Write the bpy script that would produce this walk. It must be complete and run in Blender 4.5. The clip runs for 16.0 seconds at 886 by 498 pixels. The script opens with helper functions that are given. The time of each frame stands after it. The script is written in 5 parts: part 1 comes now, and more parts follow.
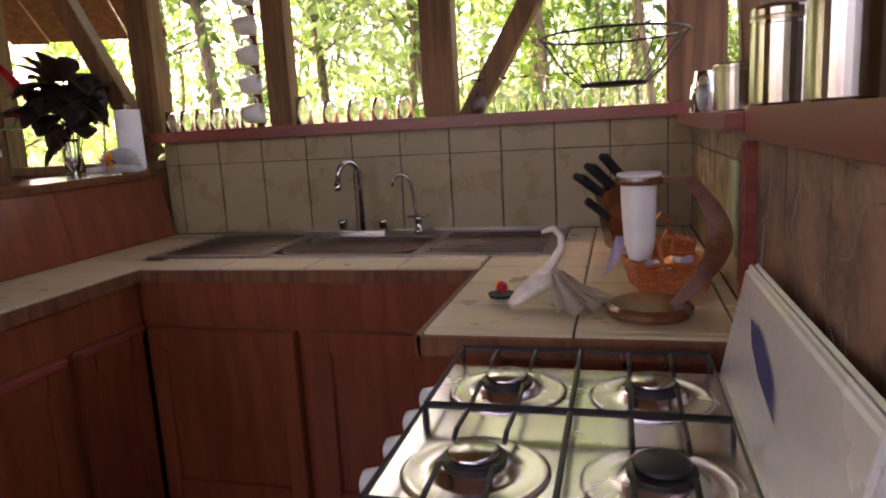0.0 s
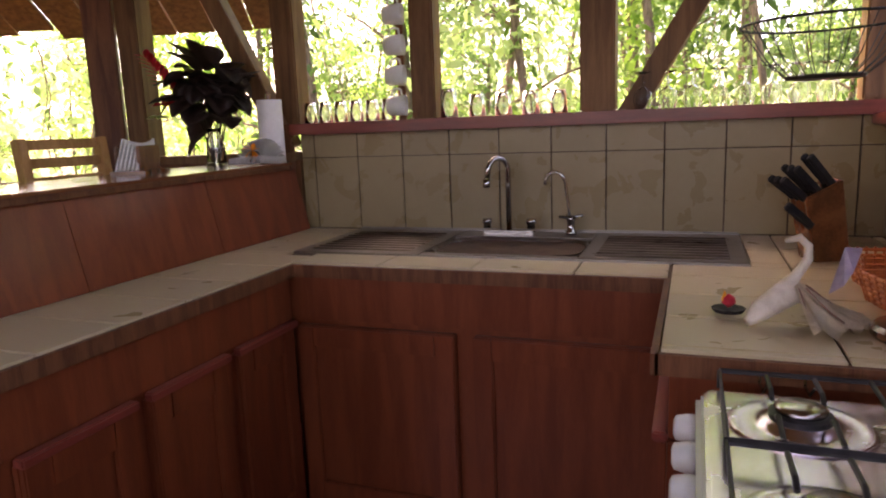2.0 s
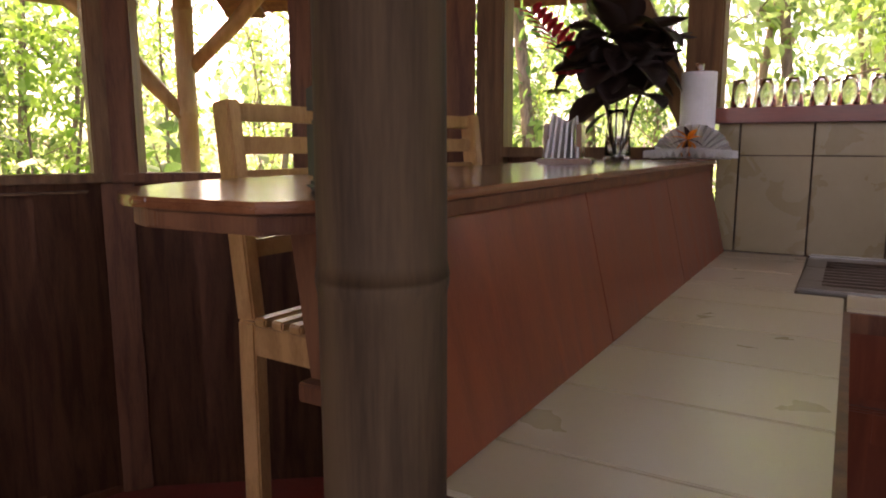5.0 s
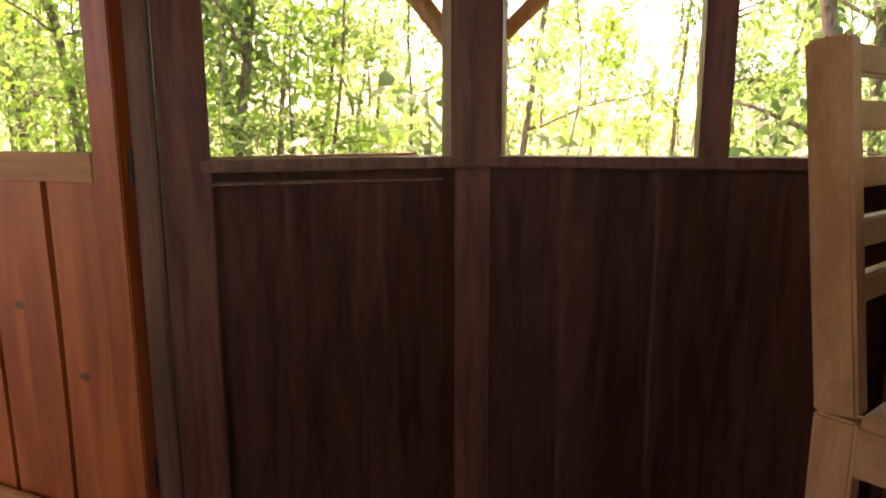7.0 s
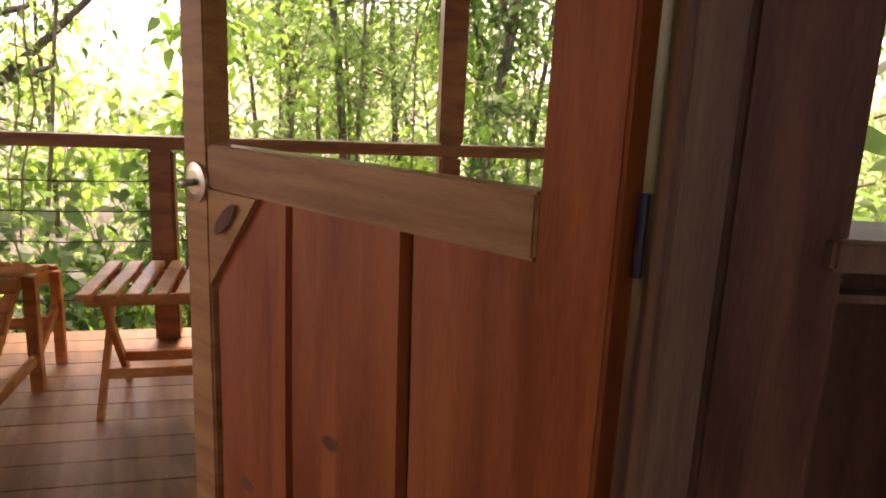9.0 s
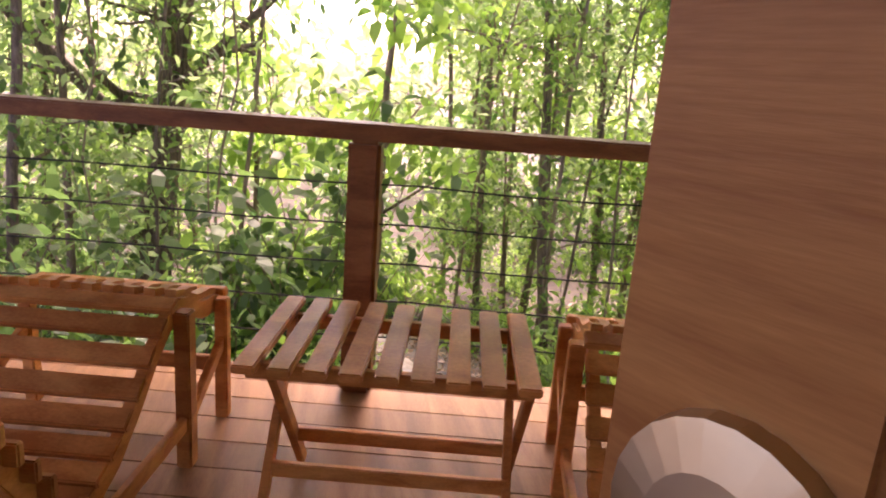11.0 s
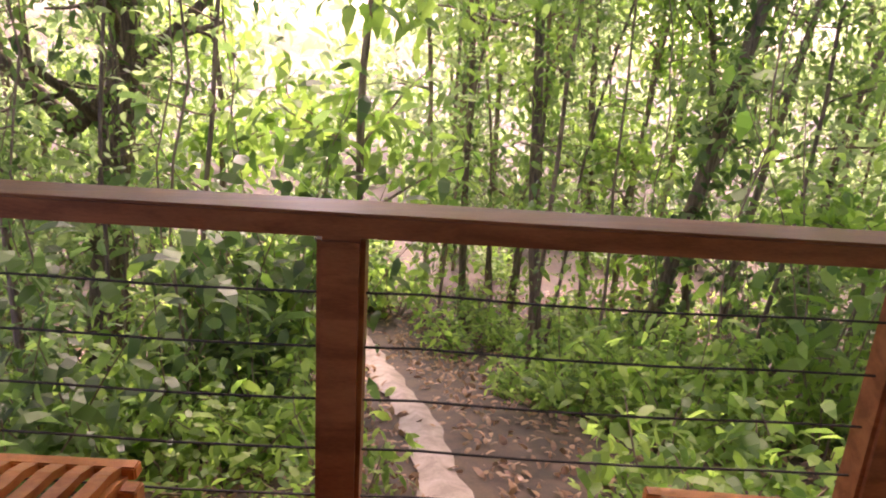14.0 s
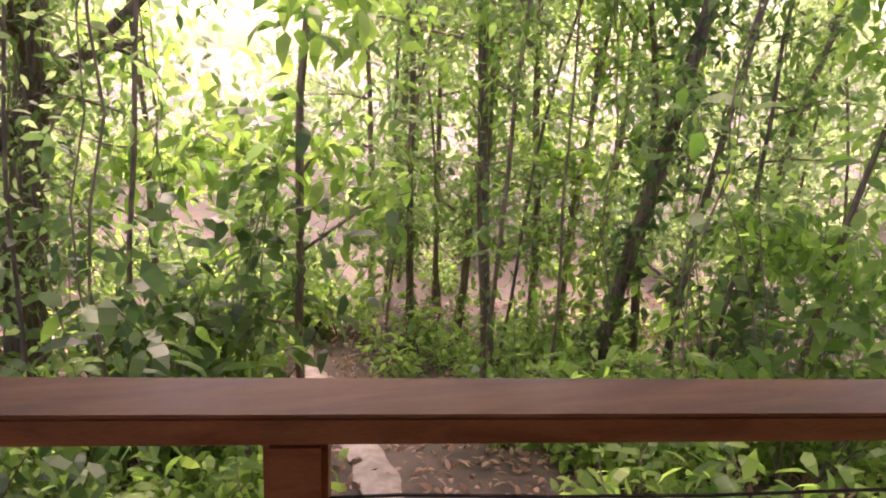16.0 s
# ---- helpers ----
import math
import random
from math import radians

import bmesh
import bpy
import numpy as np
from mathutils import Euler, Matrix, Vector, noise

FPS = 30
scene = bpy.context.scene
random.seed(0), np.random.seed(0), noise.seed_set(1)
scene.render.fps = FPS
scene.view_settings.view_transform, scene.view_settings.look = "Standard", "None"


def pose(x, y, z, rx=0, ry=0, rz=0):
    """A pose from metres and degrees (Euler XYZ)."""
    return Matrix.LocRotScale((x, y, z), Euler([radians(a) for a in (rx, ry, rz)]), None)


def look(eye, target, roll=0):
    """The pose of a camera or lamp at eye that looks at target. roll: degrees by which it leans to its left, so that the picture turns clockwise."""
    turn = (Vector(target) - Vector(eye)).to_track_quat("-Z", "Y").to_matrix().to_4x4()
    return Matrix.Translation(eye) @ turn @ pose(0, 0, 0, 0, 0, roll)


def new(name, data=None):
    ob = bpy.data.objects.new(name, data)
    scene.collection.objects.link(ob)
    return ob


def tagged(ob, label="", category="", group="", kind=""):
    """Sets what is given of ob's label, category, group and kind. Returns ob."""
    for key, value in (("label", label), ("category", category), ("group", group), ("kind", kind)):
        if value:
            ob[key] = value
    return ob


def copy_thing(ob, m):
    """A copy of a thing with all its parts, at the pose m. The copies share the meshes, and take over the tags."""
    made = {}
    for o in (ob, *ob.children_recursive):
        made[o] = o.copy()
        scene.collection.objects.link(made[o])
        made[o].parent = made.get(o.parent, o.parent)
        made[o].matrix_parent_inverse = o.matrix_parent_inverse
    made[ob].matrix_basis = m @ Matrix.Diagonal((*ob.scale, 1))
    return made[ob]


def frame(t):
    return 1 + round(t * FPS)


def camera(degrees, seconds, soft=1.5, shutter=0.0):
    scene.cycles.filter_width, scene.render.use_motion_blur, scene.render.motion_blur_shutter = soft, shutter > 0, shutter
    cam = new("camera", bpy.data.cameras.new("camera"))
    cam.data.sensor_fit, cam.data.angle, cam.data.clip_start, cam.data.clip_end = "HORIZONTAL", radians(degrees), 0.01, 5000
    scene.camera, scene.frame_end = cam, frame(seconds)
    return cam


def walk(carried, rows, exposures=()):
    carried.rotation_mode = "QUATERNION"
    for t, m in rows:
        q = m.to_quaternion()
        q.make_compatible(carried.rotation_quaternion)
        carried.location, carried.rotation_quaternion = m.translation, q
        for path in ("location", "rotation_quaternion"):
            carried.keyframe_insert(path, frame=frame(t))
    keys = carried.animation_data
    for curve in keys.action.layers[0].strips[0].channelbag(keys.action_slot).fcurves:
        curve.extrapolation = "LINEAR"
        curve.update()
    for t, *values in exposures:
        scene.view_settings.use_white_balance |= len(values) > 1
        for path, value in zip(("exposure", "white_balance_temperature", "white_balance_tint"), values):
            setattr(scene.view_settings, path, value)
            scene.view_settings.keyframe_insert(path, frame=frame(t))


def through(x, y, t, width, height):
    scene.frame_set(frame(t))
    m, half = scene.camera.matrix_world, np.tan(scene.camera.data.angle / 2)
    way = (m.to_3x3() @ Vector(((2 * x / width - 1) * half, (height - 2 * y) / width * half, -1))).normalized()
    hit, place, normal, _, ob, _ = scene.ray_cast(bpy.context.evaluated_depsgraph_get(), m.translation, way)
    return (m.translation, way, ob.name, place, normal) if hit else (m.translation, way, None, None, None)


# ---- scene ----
cam = camera(66.0, 16.0, soft=2.0)
PATH = [
    (0, (0.849, -2.61, 1.31), (0.343, -0.709, 0.954), -3.2),
    (0.5, (0.784, -2.608, 1.317), (0.263, -0.71, 0.962), -3.0),
    (1, (0.703, -2.594, 1.317), (0.137, -0.708, 0.965), -2.8),
    (1.5, (0.613, -2.584, 1.317), (-0.017, -0.719, 0.963), -2.6),
    (2, (0.505, -2.573, 1.31), (-0.179, -0.727, 0.958), -2.2),
    (2.5, (0.384, -2.575, 1.302), (-0.353, -0.748, 0.954), -1.9),
    (3, (0.226, -2.592, 1.293), (-0.548, -0.78, 0.951), -1.4),
    (3.2, (0.156, -2.564, 1.288), (-0.641, -0.762, 0.95), -1.6),
    (5.3, (-0.816, -2.302, 1.226), (-1.886, -0.638, 0.931), -0.3),
    (5.5, (-0.875, -2.295, 1.222), (-1.991, -0.663, 0.92), -0.7),
    (6, (-1.091, -2.256, 1.209), (-2.315, -0.703, 0.911), -0.4),
    (6.5, (-1.301, -2.253, 1.201), (-2.632, -0.793, 0.890), -0.1),
    (7, (-1.494, -2.222, 1.222), (-2.953, -0.901, 0.868), -0.1),
    (7.5, (-1.757, -2.203, 1.234), (-3.297, -0.978, 0.876), 1.1),
    (8, (-2.017, -2.195, 1.256), (-3.625, -1.073, 0.86), 1.2),
    (8.5, (-2.352, -2.14, 1.252), (-4.058, -1.18, 0.843), 1.7),
    (9, (-2.689, -2.107, 1.246), (-4.471, -1.305, 0.82), 2.6),
    (9.5, (-3.005, -2.084, 1.221), (-4.855, -1.457, 0.792), 3.0),
    (10, (-3.253, -2.108, 1.208), (-5.141, -1.617, 0.769), 3.1),
    (10.2, (-3.364, -2.118, 1.196), (-5.264, -1.675, 0.758), 3.3),
    (12.3, (-4.15, -2.117, 1.245), (-6.055, -1.88, 0.685), 4.3),
    (12.5, (-4.185, -2.108, 1.258), (-6.088, -1.859, 0.696), 4.3),
    (13, (-4.293, -2.097, 1.309), (-6.188, -1.806, 0.738), 4.1),
    (13.3, (-4.364, -2.079, 1.327), (-6.259, -1.764, 0.771), 3.8),
    (13.5, (-4.433, -2.083, 1.352), (-6.319, -1.747, 0.778), 3.9),
    (14, (-4.576, -2.091, 1.397), (-6.451, -1.704, 0.817), 3.6),
    (14.5, (-4.663, -2.117, 1.46), (-6.525, -1.675, 0.877), 3.0),
    (15, (-4.77, -2.102, 1.507), (-6.619, -1.615, 0.921), 3.1),
    (15.5, (-4.906, -2.083, 1.576), (-6.744, -1.56, 0.989), 3.0),
    (16, (-5.02, -2.089, 1.63), (-6.849, -1.535, 1.043), 3.1),
]
EXPOSURES = [(0, 3.4, 8900, 34), (7, 3.4, 9300, 34), (9.5, 2.8, 7900, 38), (12, 2.78, 7500, 46), (16, 2.55, 7300, 48)]
walk(cam, [(t, look(eye, target, roll)) for t, eye, target, roll in PATH], EXPOSURES)

# ---- light ----
SUN_EL, SUN_AZ = 52.0, 78.0          # degrees up, degrees left of +y
world = bpy.data.worlds.new("world")
scene.world = world
world.use_nodes = True
wn = world.node_tree
sky = wn.nodes.new("ShaderNodeTexSky")
sky.sky_type = "NISHITA"
sky.sun_disc = False
sky.sun_elevation = radians(SUN_EL)
sky.sun_rotation = radians(-SUN_AZ)
sky.dust_density = 4.0
sky.air_density = 0.6
wn.nodes["Background"].inputs["Strength"].default_value = 0.15
wn.links.new(sky.outputs[0], wn.nodes["Background"].inputs["Color"])
sun = new("sun", bpy.data.lights.new("sun", "SUN"))
sun.data.energy, sun.data.angle, sun.data.color = 1.4, radians(11), (1, 0.95, 0.86)
sd = Vector((-math.sin(radians(SUN_AZ)) * math.cos(radians(SUN_EL)), math.cos(radians(SUN_AZ)) * math.cos(radians(SUN_EL)), math.sin(radians(SUN_EL))))
sun.matrix_world = look(sd * 40, (0, 0, 0))


# ---- materials ----
def mat(name, a, b, scale=6.0, rough=0.5, stretch=(1, 1, 1), bump=0.2, metal=0.0, fine=60.0, vary=0.0, spread=(0.35, 0.65), coat=0.0):
    """Two-colour noise at a large and a fine scale, with relief; vary: brightness by object or island."""
    m = bpy.data.materials.new(name)
    m.use_nodes = True
    t, l = m.node_tree.nodes, m.node_tree.links
    p = t["Principled BSDF"]
    co = t.new("ShaderNodeTexCoord")
    mp = t.new("ShaderNodeMapping")
    mp.inputs["Scale"].default_value = stretch
    l.new(co.outputs["Object"], mp.inputs["Vector"])
    n1 = t.new("ShaderNodeTexNoise")
    n1.inputs["Scale"].default_value = scale
    n1.inputs["Detail"].default_value = 6
    n1.inputs["Distortion"].default_value = 0.6
    n2 = t.new("ShaderNodeTexNoise")
    n2.inputs["Scale"].default_value = fine
    n2.inputs["Detail"].default_value = 3
    l.new(mp.outputs[0], n1.inputs["Vector"])
    l.new(mp.outputs[0], n2.inputs["Vector"])
    mix = t.new("ShaderNodeMath")
    mix.operation = "MULTIPLY_ADD"
    mix.inputs[1].default_value = 0.3
    l.new(n2.outputs[0], mix.inputs[0])
    l.new(n1.outputs[0], mix.inputs[2])
    r = t.new("ShaderNodeValToRGB")
    r.color_ramp.elements[0].position, r.color_ramp.elements[1].position = spread[0] + 0.15, spread[1] + 0.15
    r.color_ramp.elements[0].color, r.color_ramp.elements[1].color = (*a, 1), (*b, 1)
    l.new(mix.outputs[0], r.inputs[0])
    out = r.outputs[0]
    if vary:
        oi = t.new("ShaderNodeObjectInfo")
        mr = t.new("ShaderNodeMapRange")
        mr.inputs["To Min"].default_value, mr.inputs["To Max"].default_value = 1 - vary, 1 + vary
        l.new(oi.outputs["Random"], mr.inputs["Value"])
        hs = t.new("ShaderNodeHueSaturation")
        l.new(mr.outputs[0], hs.inputs["Value"])
        l.new(out, hs.inputs["Color"])
        out = hs.outputs[0]
    l.new(out, p.inputs["Base Color"])
    rr = t.new("ShaderNodeMapRange")
    rr.inputs["To Min"].default_value, rr.inputs["To Max"].default_value = max(rough - 0.1, 0.03), min(rough + 0.12, 1)
    l.new(n1.outputs[0], rr.inputs["Value"])
    l.new(rr.outputs[0], p.inputs["Roughness"])
    p.inputs["Metallic"].default_value = metal
    p.inputs["Coat Weight"].default_value = coat
    p.inputs["Coat Roughness"].default_value = 0.15
    if bump:
        bp = t.new("ShaderNodeBump")
        bp.inputs["Strength"].default_value = bump
        bp.inputs["Distance"].default_value = 0.004
        l.new(mix.outputs[0], bp.inputs["Height"])
        l.new(bp.outputs[0], p.inputs["Normal"])
    return m


def leaf_mat(name, a, b, through=0.5):
    """Glossy leaf that lets light through; each leaf has its own shade."""
    m = bpy.data.materials.new(name)
    m.use_nodes = True
    t, l = m.node_tree.nodes, m.node_tree.links
    p = t["Principled BSDF"]
    g = t.new("ShaderNodeNewGeometry")
    r = t.new("ShaderNodeValToRGB")
    r.color_ramp.elements[0].color, r.color_ramp.elements[1].color = (*a, 1), (*b, 1)
    l.new(g.outputs["Random Per Island"], r.inputs[0])
    l.new(r.outputs[0], p.inputs["Base Color"])
    p.inputs["Roughness"].default_value = 0.48
    tr = t.new("ShaderNodeBsdfTranslucent")
    br = t.new("ShaderNodeHueSaturation")
    br.inputs["Value"].default_value = 3.0
    br.inputs["Saturation"].default_value = 1.0
    l.new(r.outputs[0], br.inputs["Color"])
    l.new(br.outputs[0], tr.inputs["Color"])
    mx = t.new("ShaderNodeMixShader")
    mx.inputs[0].default_value = through
    l.new(p.outputs[0], mx.inputs[1])
    l.new(tr.outputs[0], mx.inputs[2])
    l.new(mx.outputs[0], t["Material Output"].inputs["Surface"])
    return m


def glass_mat(name, color=(0.97, 0.99, 0.97), rough=0.01):
    m = bpy.data.materials.new(name)
    m.use_nodes = True
    p = m.node_tree.nodes["Principled BSDF"]
    p.inputs["Base Color"].default_value = (*color, 1)
    p.inputs["Transmission Weight"].default_value = 1
    p.inputs["Roughness"].default_value = rough
    p.inputs["IOR"].default_value = 1.45
    return m


DARKWOOD = mat("dark_stained_wood", (0.105, 0.036, 0.016), (0.20, 0.078, 0.034), 5, 0.5, (6, 6, 0.6), 0.3)
POSTWOOD = mat("post_wood", (0.13, 0.062, 0.028), (0.24, 0.125, 0.058), 5, 0.5, (6, 6, 0.5), 0.3, vary=0.12)
CABWOOD = mat("cabinet_wood", (0.165, 0.036, 0.014), (0.23, 0.054, 0.02), 4, 0.38, (5, 5, 0.5), 0.15, coat=0.2, vary=0.06)
REDWOOD = mat("red_ledge_wood", (0.17, 0.028, 0.02), (0.29, 0.055, 0.036), 5, 0.33, (0.6, 6, 6), 0.15, coat=0.3)
BARWOOD = mat("varnished_bar_wood", (0.16, 0.047, 0.018), (0.28, 0.10, 0.04), 4, 0.2, (5, 0.5, 5), 0.1, coat=0.6)
CHAIRWOOD = mat("chair_wood", (0.36, 0.17, 0.06), (0.55, 0.29, 0.115), 4, 0.4, (4, 4, 1.2), 0.15, coat=0.2, vary=0.08)
DOORWOOD = mat("door_plank_wood", (0.27, 0.055, 0.012), (0.45, 0.115, 0.027), 3.2, 0.42, (5, 5, 0.5), 0.2, coat=0.15, vary=0.1)
DOORRAIL = mat("door_rail_wood", (0.30, 0.115, 0.034), (0.48, 0.22, 0.07), 3.2, 0.42, (0.8, 3, 9), 0.2, vary=0.08)
DECKWOOD = mat("deck_wood", (0.19, 0.083, 0.032), (0.34, 0.165, 0.07), 3, 0.46, (0.6, 5, 5), 0.25, vary=0.18)
SLATWOOD = mat("wet_slat_wood", (0.42, 0.135, 0.032), (0.68, 0.29, 0.08), 4, 0.46, (1.5, 1.5, 5), 0.15, coat=0.1, vary=0.18)
RAILWOOD = mat("rail_wood", (0.19, 0.068, 0.024), (0.33, 0.135, 0.05), 4, 0.45, (5, 0.6, 5), 0.25, coat=0.08, vary=0.08)
BAMBOO = mat("bamboo", (0.36, 0.20, 0.075), (0.52, 0.33, 0.14), 5, 0.4, (4, 4, 0.5), 0.1, coat=0.2)
DARKBAMBOO = mat("dark_bamboo", (0.045, 0.025, 0.012), (0.10, 0.058, 0.028), 5, 0.72, (5, 5, 0.4), 0.15)
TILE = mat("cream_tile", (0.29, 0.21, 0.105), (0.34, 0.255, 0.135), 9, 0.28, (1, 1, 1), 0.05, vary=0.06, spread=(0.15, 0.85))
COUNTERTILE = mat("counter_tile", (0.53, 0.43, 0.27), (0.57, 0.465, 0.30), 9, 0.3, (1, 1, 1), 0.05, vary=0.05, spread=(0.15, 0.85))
GROUT = mat("grout", (0.06, 0.036, 0.02), (0.12, 0.075, 0.045), 20, 0.9)
STONE = mat("slate_tile", (0.09, 0.05, 0.036), (0.32, 0.18, 0.12), 9, 0.55, (1, 1, 1), 0.6, vary=0.2)
VEIN = mat("stone_vein", (0.24, 0.17, 0.12), (0.34, 0.25, 0.18), 20, 0.7)
REDFLOOR = mat("red_cement_floor", (0.20, 0.032, 0.02), (0.34, 0.065, 0.04), 3, 0.3, bump=0.08, coat=0.2)
STEEL = mat("brushed_steel", (0.46, 0.44, 0.41), (0.60, 0.58, 0.55), 8, 0.2, (1, 20, 1), 0.05, metal=1.0)
# Darker copy of STEEL: the sink's dark reflections are put into its colour
SINKSTEEL = mat("dark_reflection_steel", (0.20, 0.18, 0.155), (0.31, 0.28, 0.25), 8, 0.3, (1, 12, 1), 0.08, metal=1.0)
HOBSTEEL = mat("hob_steel", (0.78, 0.70, 0.73), (0.88, 0.80, 0.83), 6, 0.24, (1, 1, 1), 0.04, metal=1.0)
CHROME = mat("chrome", (0.42, 0.40, 0.37), (0.50, 0.48, 0.45), 8, 0.12, bump=0, metal=1.0)
IRON = mat("black_iron", (0.012, 0.012, 0.012), (0.03, 0.03, 0.03), 25, 0.45, bump=0.2)
BLACK = mat("black_plastic", (0.012, 0.012, 0.014), (0.022, 0.022, 0.024), 30, 0.6, bump=0.05)
BLACK.node_tree.nodes["Principled BSDF"].inputs["Specular IOR Level"].default_value = 0.2
ENAMEL = mat("white_enamel", (0.66, 0.67, 0.63), (0.74, 0.75, 0.71), 3, 0.25, bump=0.02, coat=0.3)
BLUE = mat("blue_print", (0.15, 0.16, 0.42), (0.20, 0.21, 0.50), 30, 0.4, bump=0)
GREYPRINT = mat("grey_print", (0.34, 0.35, 0.33), (0.40, 0.41, 0.39), 30, 0.4, bump=0)
PAPER = mat("white_paper", (0.74, 0.72, 0.68), (0.82, 0.80, 0.77), 14, 0.85, bump=0.5)
CLOTH = mat("cream_cloth", (0.66, 0.56, 0.43), (0.82, 0.73, 0.60), 30, 0.9, bump=0.6, fine=400)
STRIPE = mat("cloth_stripe", (0.24, 0.16, 0.12), (0.40, 0.22, 0.17), 60, 0.9, bump=0.5)
WICKER = mat("orange_wicker", (0.42, 0.10, 0.035), (0.60, 0.19, 0.06), 40, 0.45, bump=0.5, vary=0.1)
BROWNGLOSS = mat("glossy_brown_wood", (0.10, 0.032, 0.013), (0.20, 0.07, 0.027), 6, 0.22, (2, 6, 2), 0.1, coat=0.6)
CUP = mat("pale_ceramic", (0.62, 0.62, 0.55), (0.72, 0.72, 0.65), 5, 0.25, bump=0.02, coat=0.3)
BRASS = mat("dull_brass", (0.50, 0.44, 0.32), (0.62, 0.56, 0.42), 12, 0.28, bump=0.05, metal=1.0)
CARD = mat("green_card", (0.30, 0.36, 0.20), (0.38, 0.44, 0.26), 20, 0.7, bump=0)
LILAC = mat("lilac_cloth", (0.36, 0.33, 0.52), (0.46, 0.43, 0.62), 30, 0.85, bump=0.4)
REDPETAL = leaf_mat("red_petal", (0.35, 0.015, 0.03), (0.55, 0.03, 0.06), 0.3)
YELLOWPETAL = leaf_mat("orange_petal", (0.65, 0.25, 0.02), (0.75, 0.38, 0.04), 0.3)
DARKLEAF = leaf_mat("dark_leaf", (0.03, 0.014, 0.012), (0.06, 0.03, 0.022), 0.15)
PALELEAF = leaf_mat("pale_flower", (0.35, 0.40, 0.22), (0.5, 0.5, 0.36), 0.3)
GLASS = glass_mat("clear_glass")
BARK = mat("bark", (0.10, 0.07, 0.048), (0.27, 0.195, 0.135), 6, 0.85, (5, 5, 0.8), 0.9, vary=0.25)
VINE = mat("vine_bark", (0.13, 0.095, 0.06), (0.25, 0.19, 0.125), 8, 0.85, (5, 5, 0.8), 0.6)
LEAF_A = leaf_mat("mid_leaf", (0.036, 0.082, 0.018), (0.165, 0.265, 0.06))
LEAF_B = leaf_mat("bright_leaf", (0.055, 0.13, 0.02), (0.21, 0.32, 0.062))
LEAF_C = leaf_mat("deep_leaf", (0.025, 0.06, 0.017), (0.11, 0.19, 0.05))
# LEAF_D is paled: distance haze put into the leaf colour
LEAF_D = leaf_mat("haze_pale_leaf", (0.10, 0.17, 0.06), (0.27, 0.35, 0.14))
SOIL = mat("leaf_litter_soil", (0.032, 0.022, 0.013), (0.095, 0.062, 0.036), 5, 0.8, bump=1.0, fine=40)
LITTER = leaf_mat("fallen_leaf", (0.13, 0.07, 0.035), (0.36, 0.215, 0.12), 0.1)
PATHMAT = mat("pale_path", (0.20, 0.155, 0.12), (0.36, 0.29, 0.235), 6, 0.6, bump=0.5, fine=50)
WIRE = mat("dark_wire", (0.012, 0.01, 0.009), (0.025, 0.022, 0.02), 20, 0.8, bump=0)
CEILWOOD = mat("ceiling_cane", (0.20, 0.12, 0.06), (0.33, 0.21, 0.11), 6, 0.6, (8, 0.6, 1), 0.4)

for wood in (DARKWOOD, POSTWOOD, CABWOOD, DARKBAMBOO, RAILWOOD, SLATWOOD, DECKWOOD, DOORWOOD, DOORRAIL, CHAIRWOOD):
    wood.node_tree.nodes["Principled BSDF"].inputs["Specular IOR Level"].default_value = 0.22


# ---- mesh helpers ----
def part(name, bm, material, parent=None, label="", smooth=False, bevel=0.0):
    """One mesh object out of a bmesh, under its thing or part."""
    if bevel:
        bmesh.ops.bevel(bm, geom=list(bm.edges), offset=bevel, segments=2, affect="EDGES", clamp_overlap=True)
    me = bpy.data.meshes.new(name)
    bm.normal_update()
    bm.to_mesh(me)
    bm.free()
    me.materials.append(material)
    if smooth:
        for f in me.polygons:
            f.use_smooth = True
    ob = new(name, me)
    if parent:
        ob.parent = parent
    if label:
        ob["label"] = label
    return ob


def thing(name, label, category, m=None, group="", kind=""):
    ob = new(name)
    ob.empty_display_size = 0.05
    if m is not None:
        ob.matrix_world = m
    return tagged(ob, label, category, group, kind)


def box(bm, x0, x1, y0, y1, z0, z1, m=None):
    """A box between two corners, turned by m."""
    vs = [bm.verts.new((x, y, z)) for x in (x0, x1) for y in (y0, y1) for z in (z0, z1)]
    for f in ((0, 1, 3, 2), (4, 6, 7, 5), (0, 4, 5, 1), (2, 3, 7, 6), (0, 2, 6, 4), (1, 5, 7, 3)):
        bm.faces.new([vs[i] for i in f])
    if m is not None:
        bmesh.ops.transform(bm, matrix=m, verts=vs)
    return vs


def boxed(x0, x1, y0, y1, z0, z1, m=None):
    bm = bmesh.new()
    box(bm, x0, x1, y0, y1, z0, z1, m)
    return bm


def beam(bm, p, q, w, h, up=(0, 0, 1)):
    """A straight timber from p to q, w wide and h deep."""
    p, q = Vector(p), Vector(q)
    d = (q - p).normalized()
    side = d.cross(Vector(up))
    if side.length < 1e-4:
        side = Vector((1, 0, 0))
    side.normalize()
    top = side.cross(d)
    vs = []
    for c in (p, q):
        for a, b in ((-1, -1), (1, -1), (1, 1), (-1, 1)):
            vs.append(bm.verts.new(c + side * a * w / 2 + top * b * h / 2))
    for f in ((3, 2, 1, 0), (4, 5, 6, 7), (0, 1, 5, 4), (1, 2, 6, 5), (2, 3, 7, 6), (3, 0, 4, 7)):
        bm.faces.new([vs[i] for i in f])
    return vs


def beamed(p, q, w, h, up=(0, 0, 1)):
    bm = bmesh.new()
    beam(bm, p, q, w, h, up)
    return bm


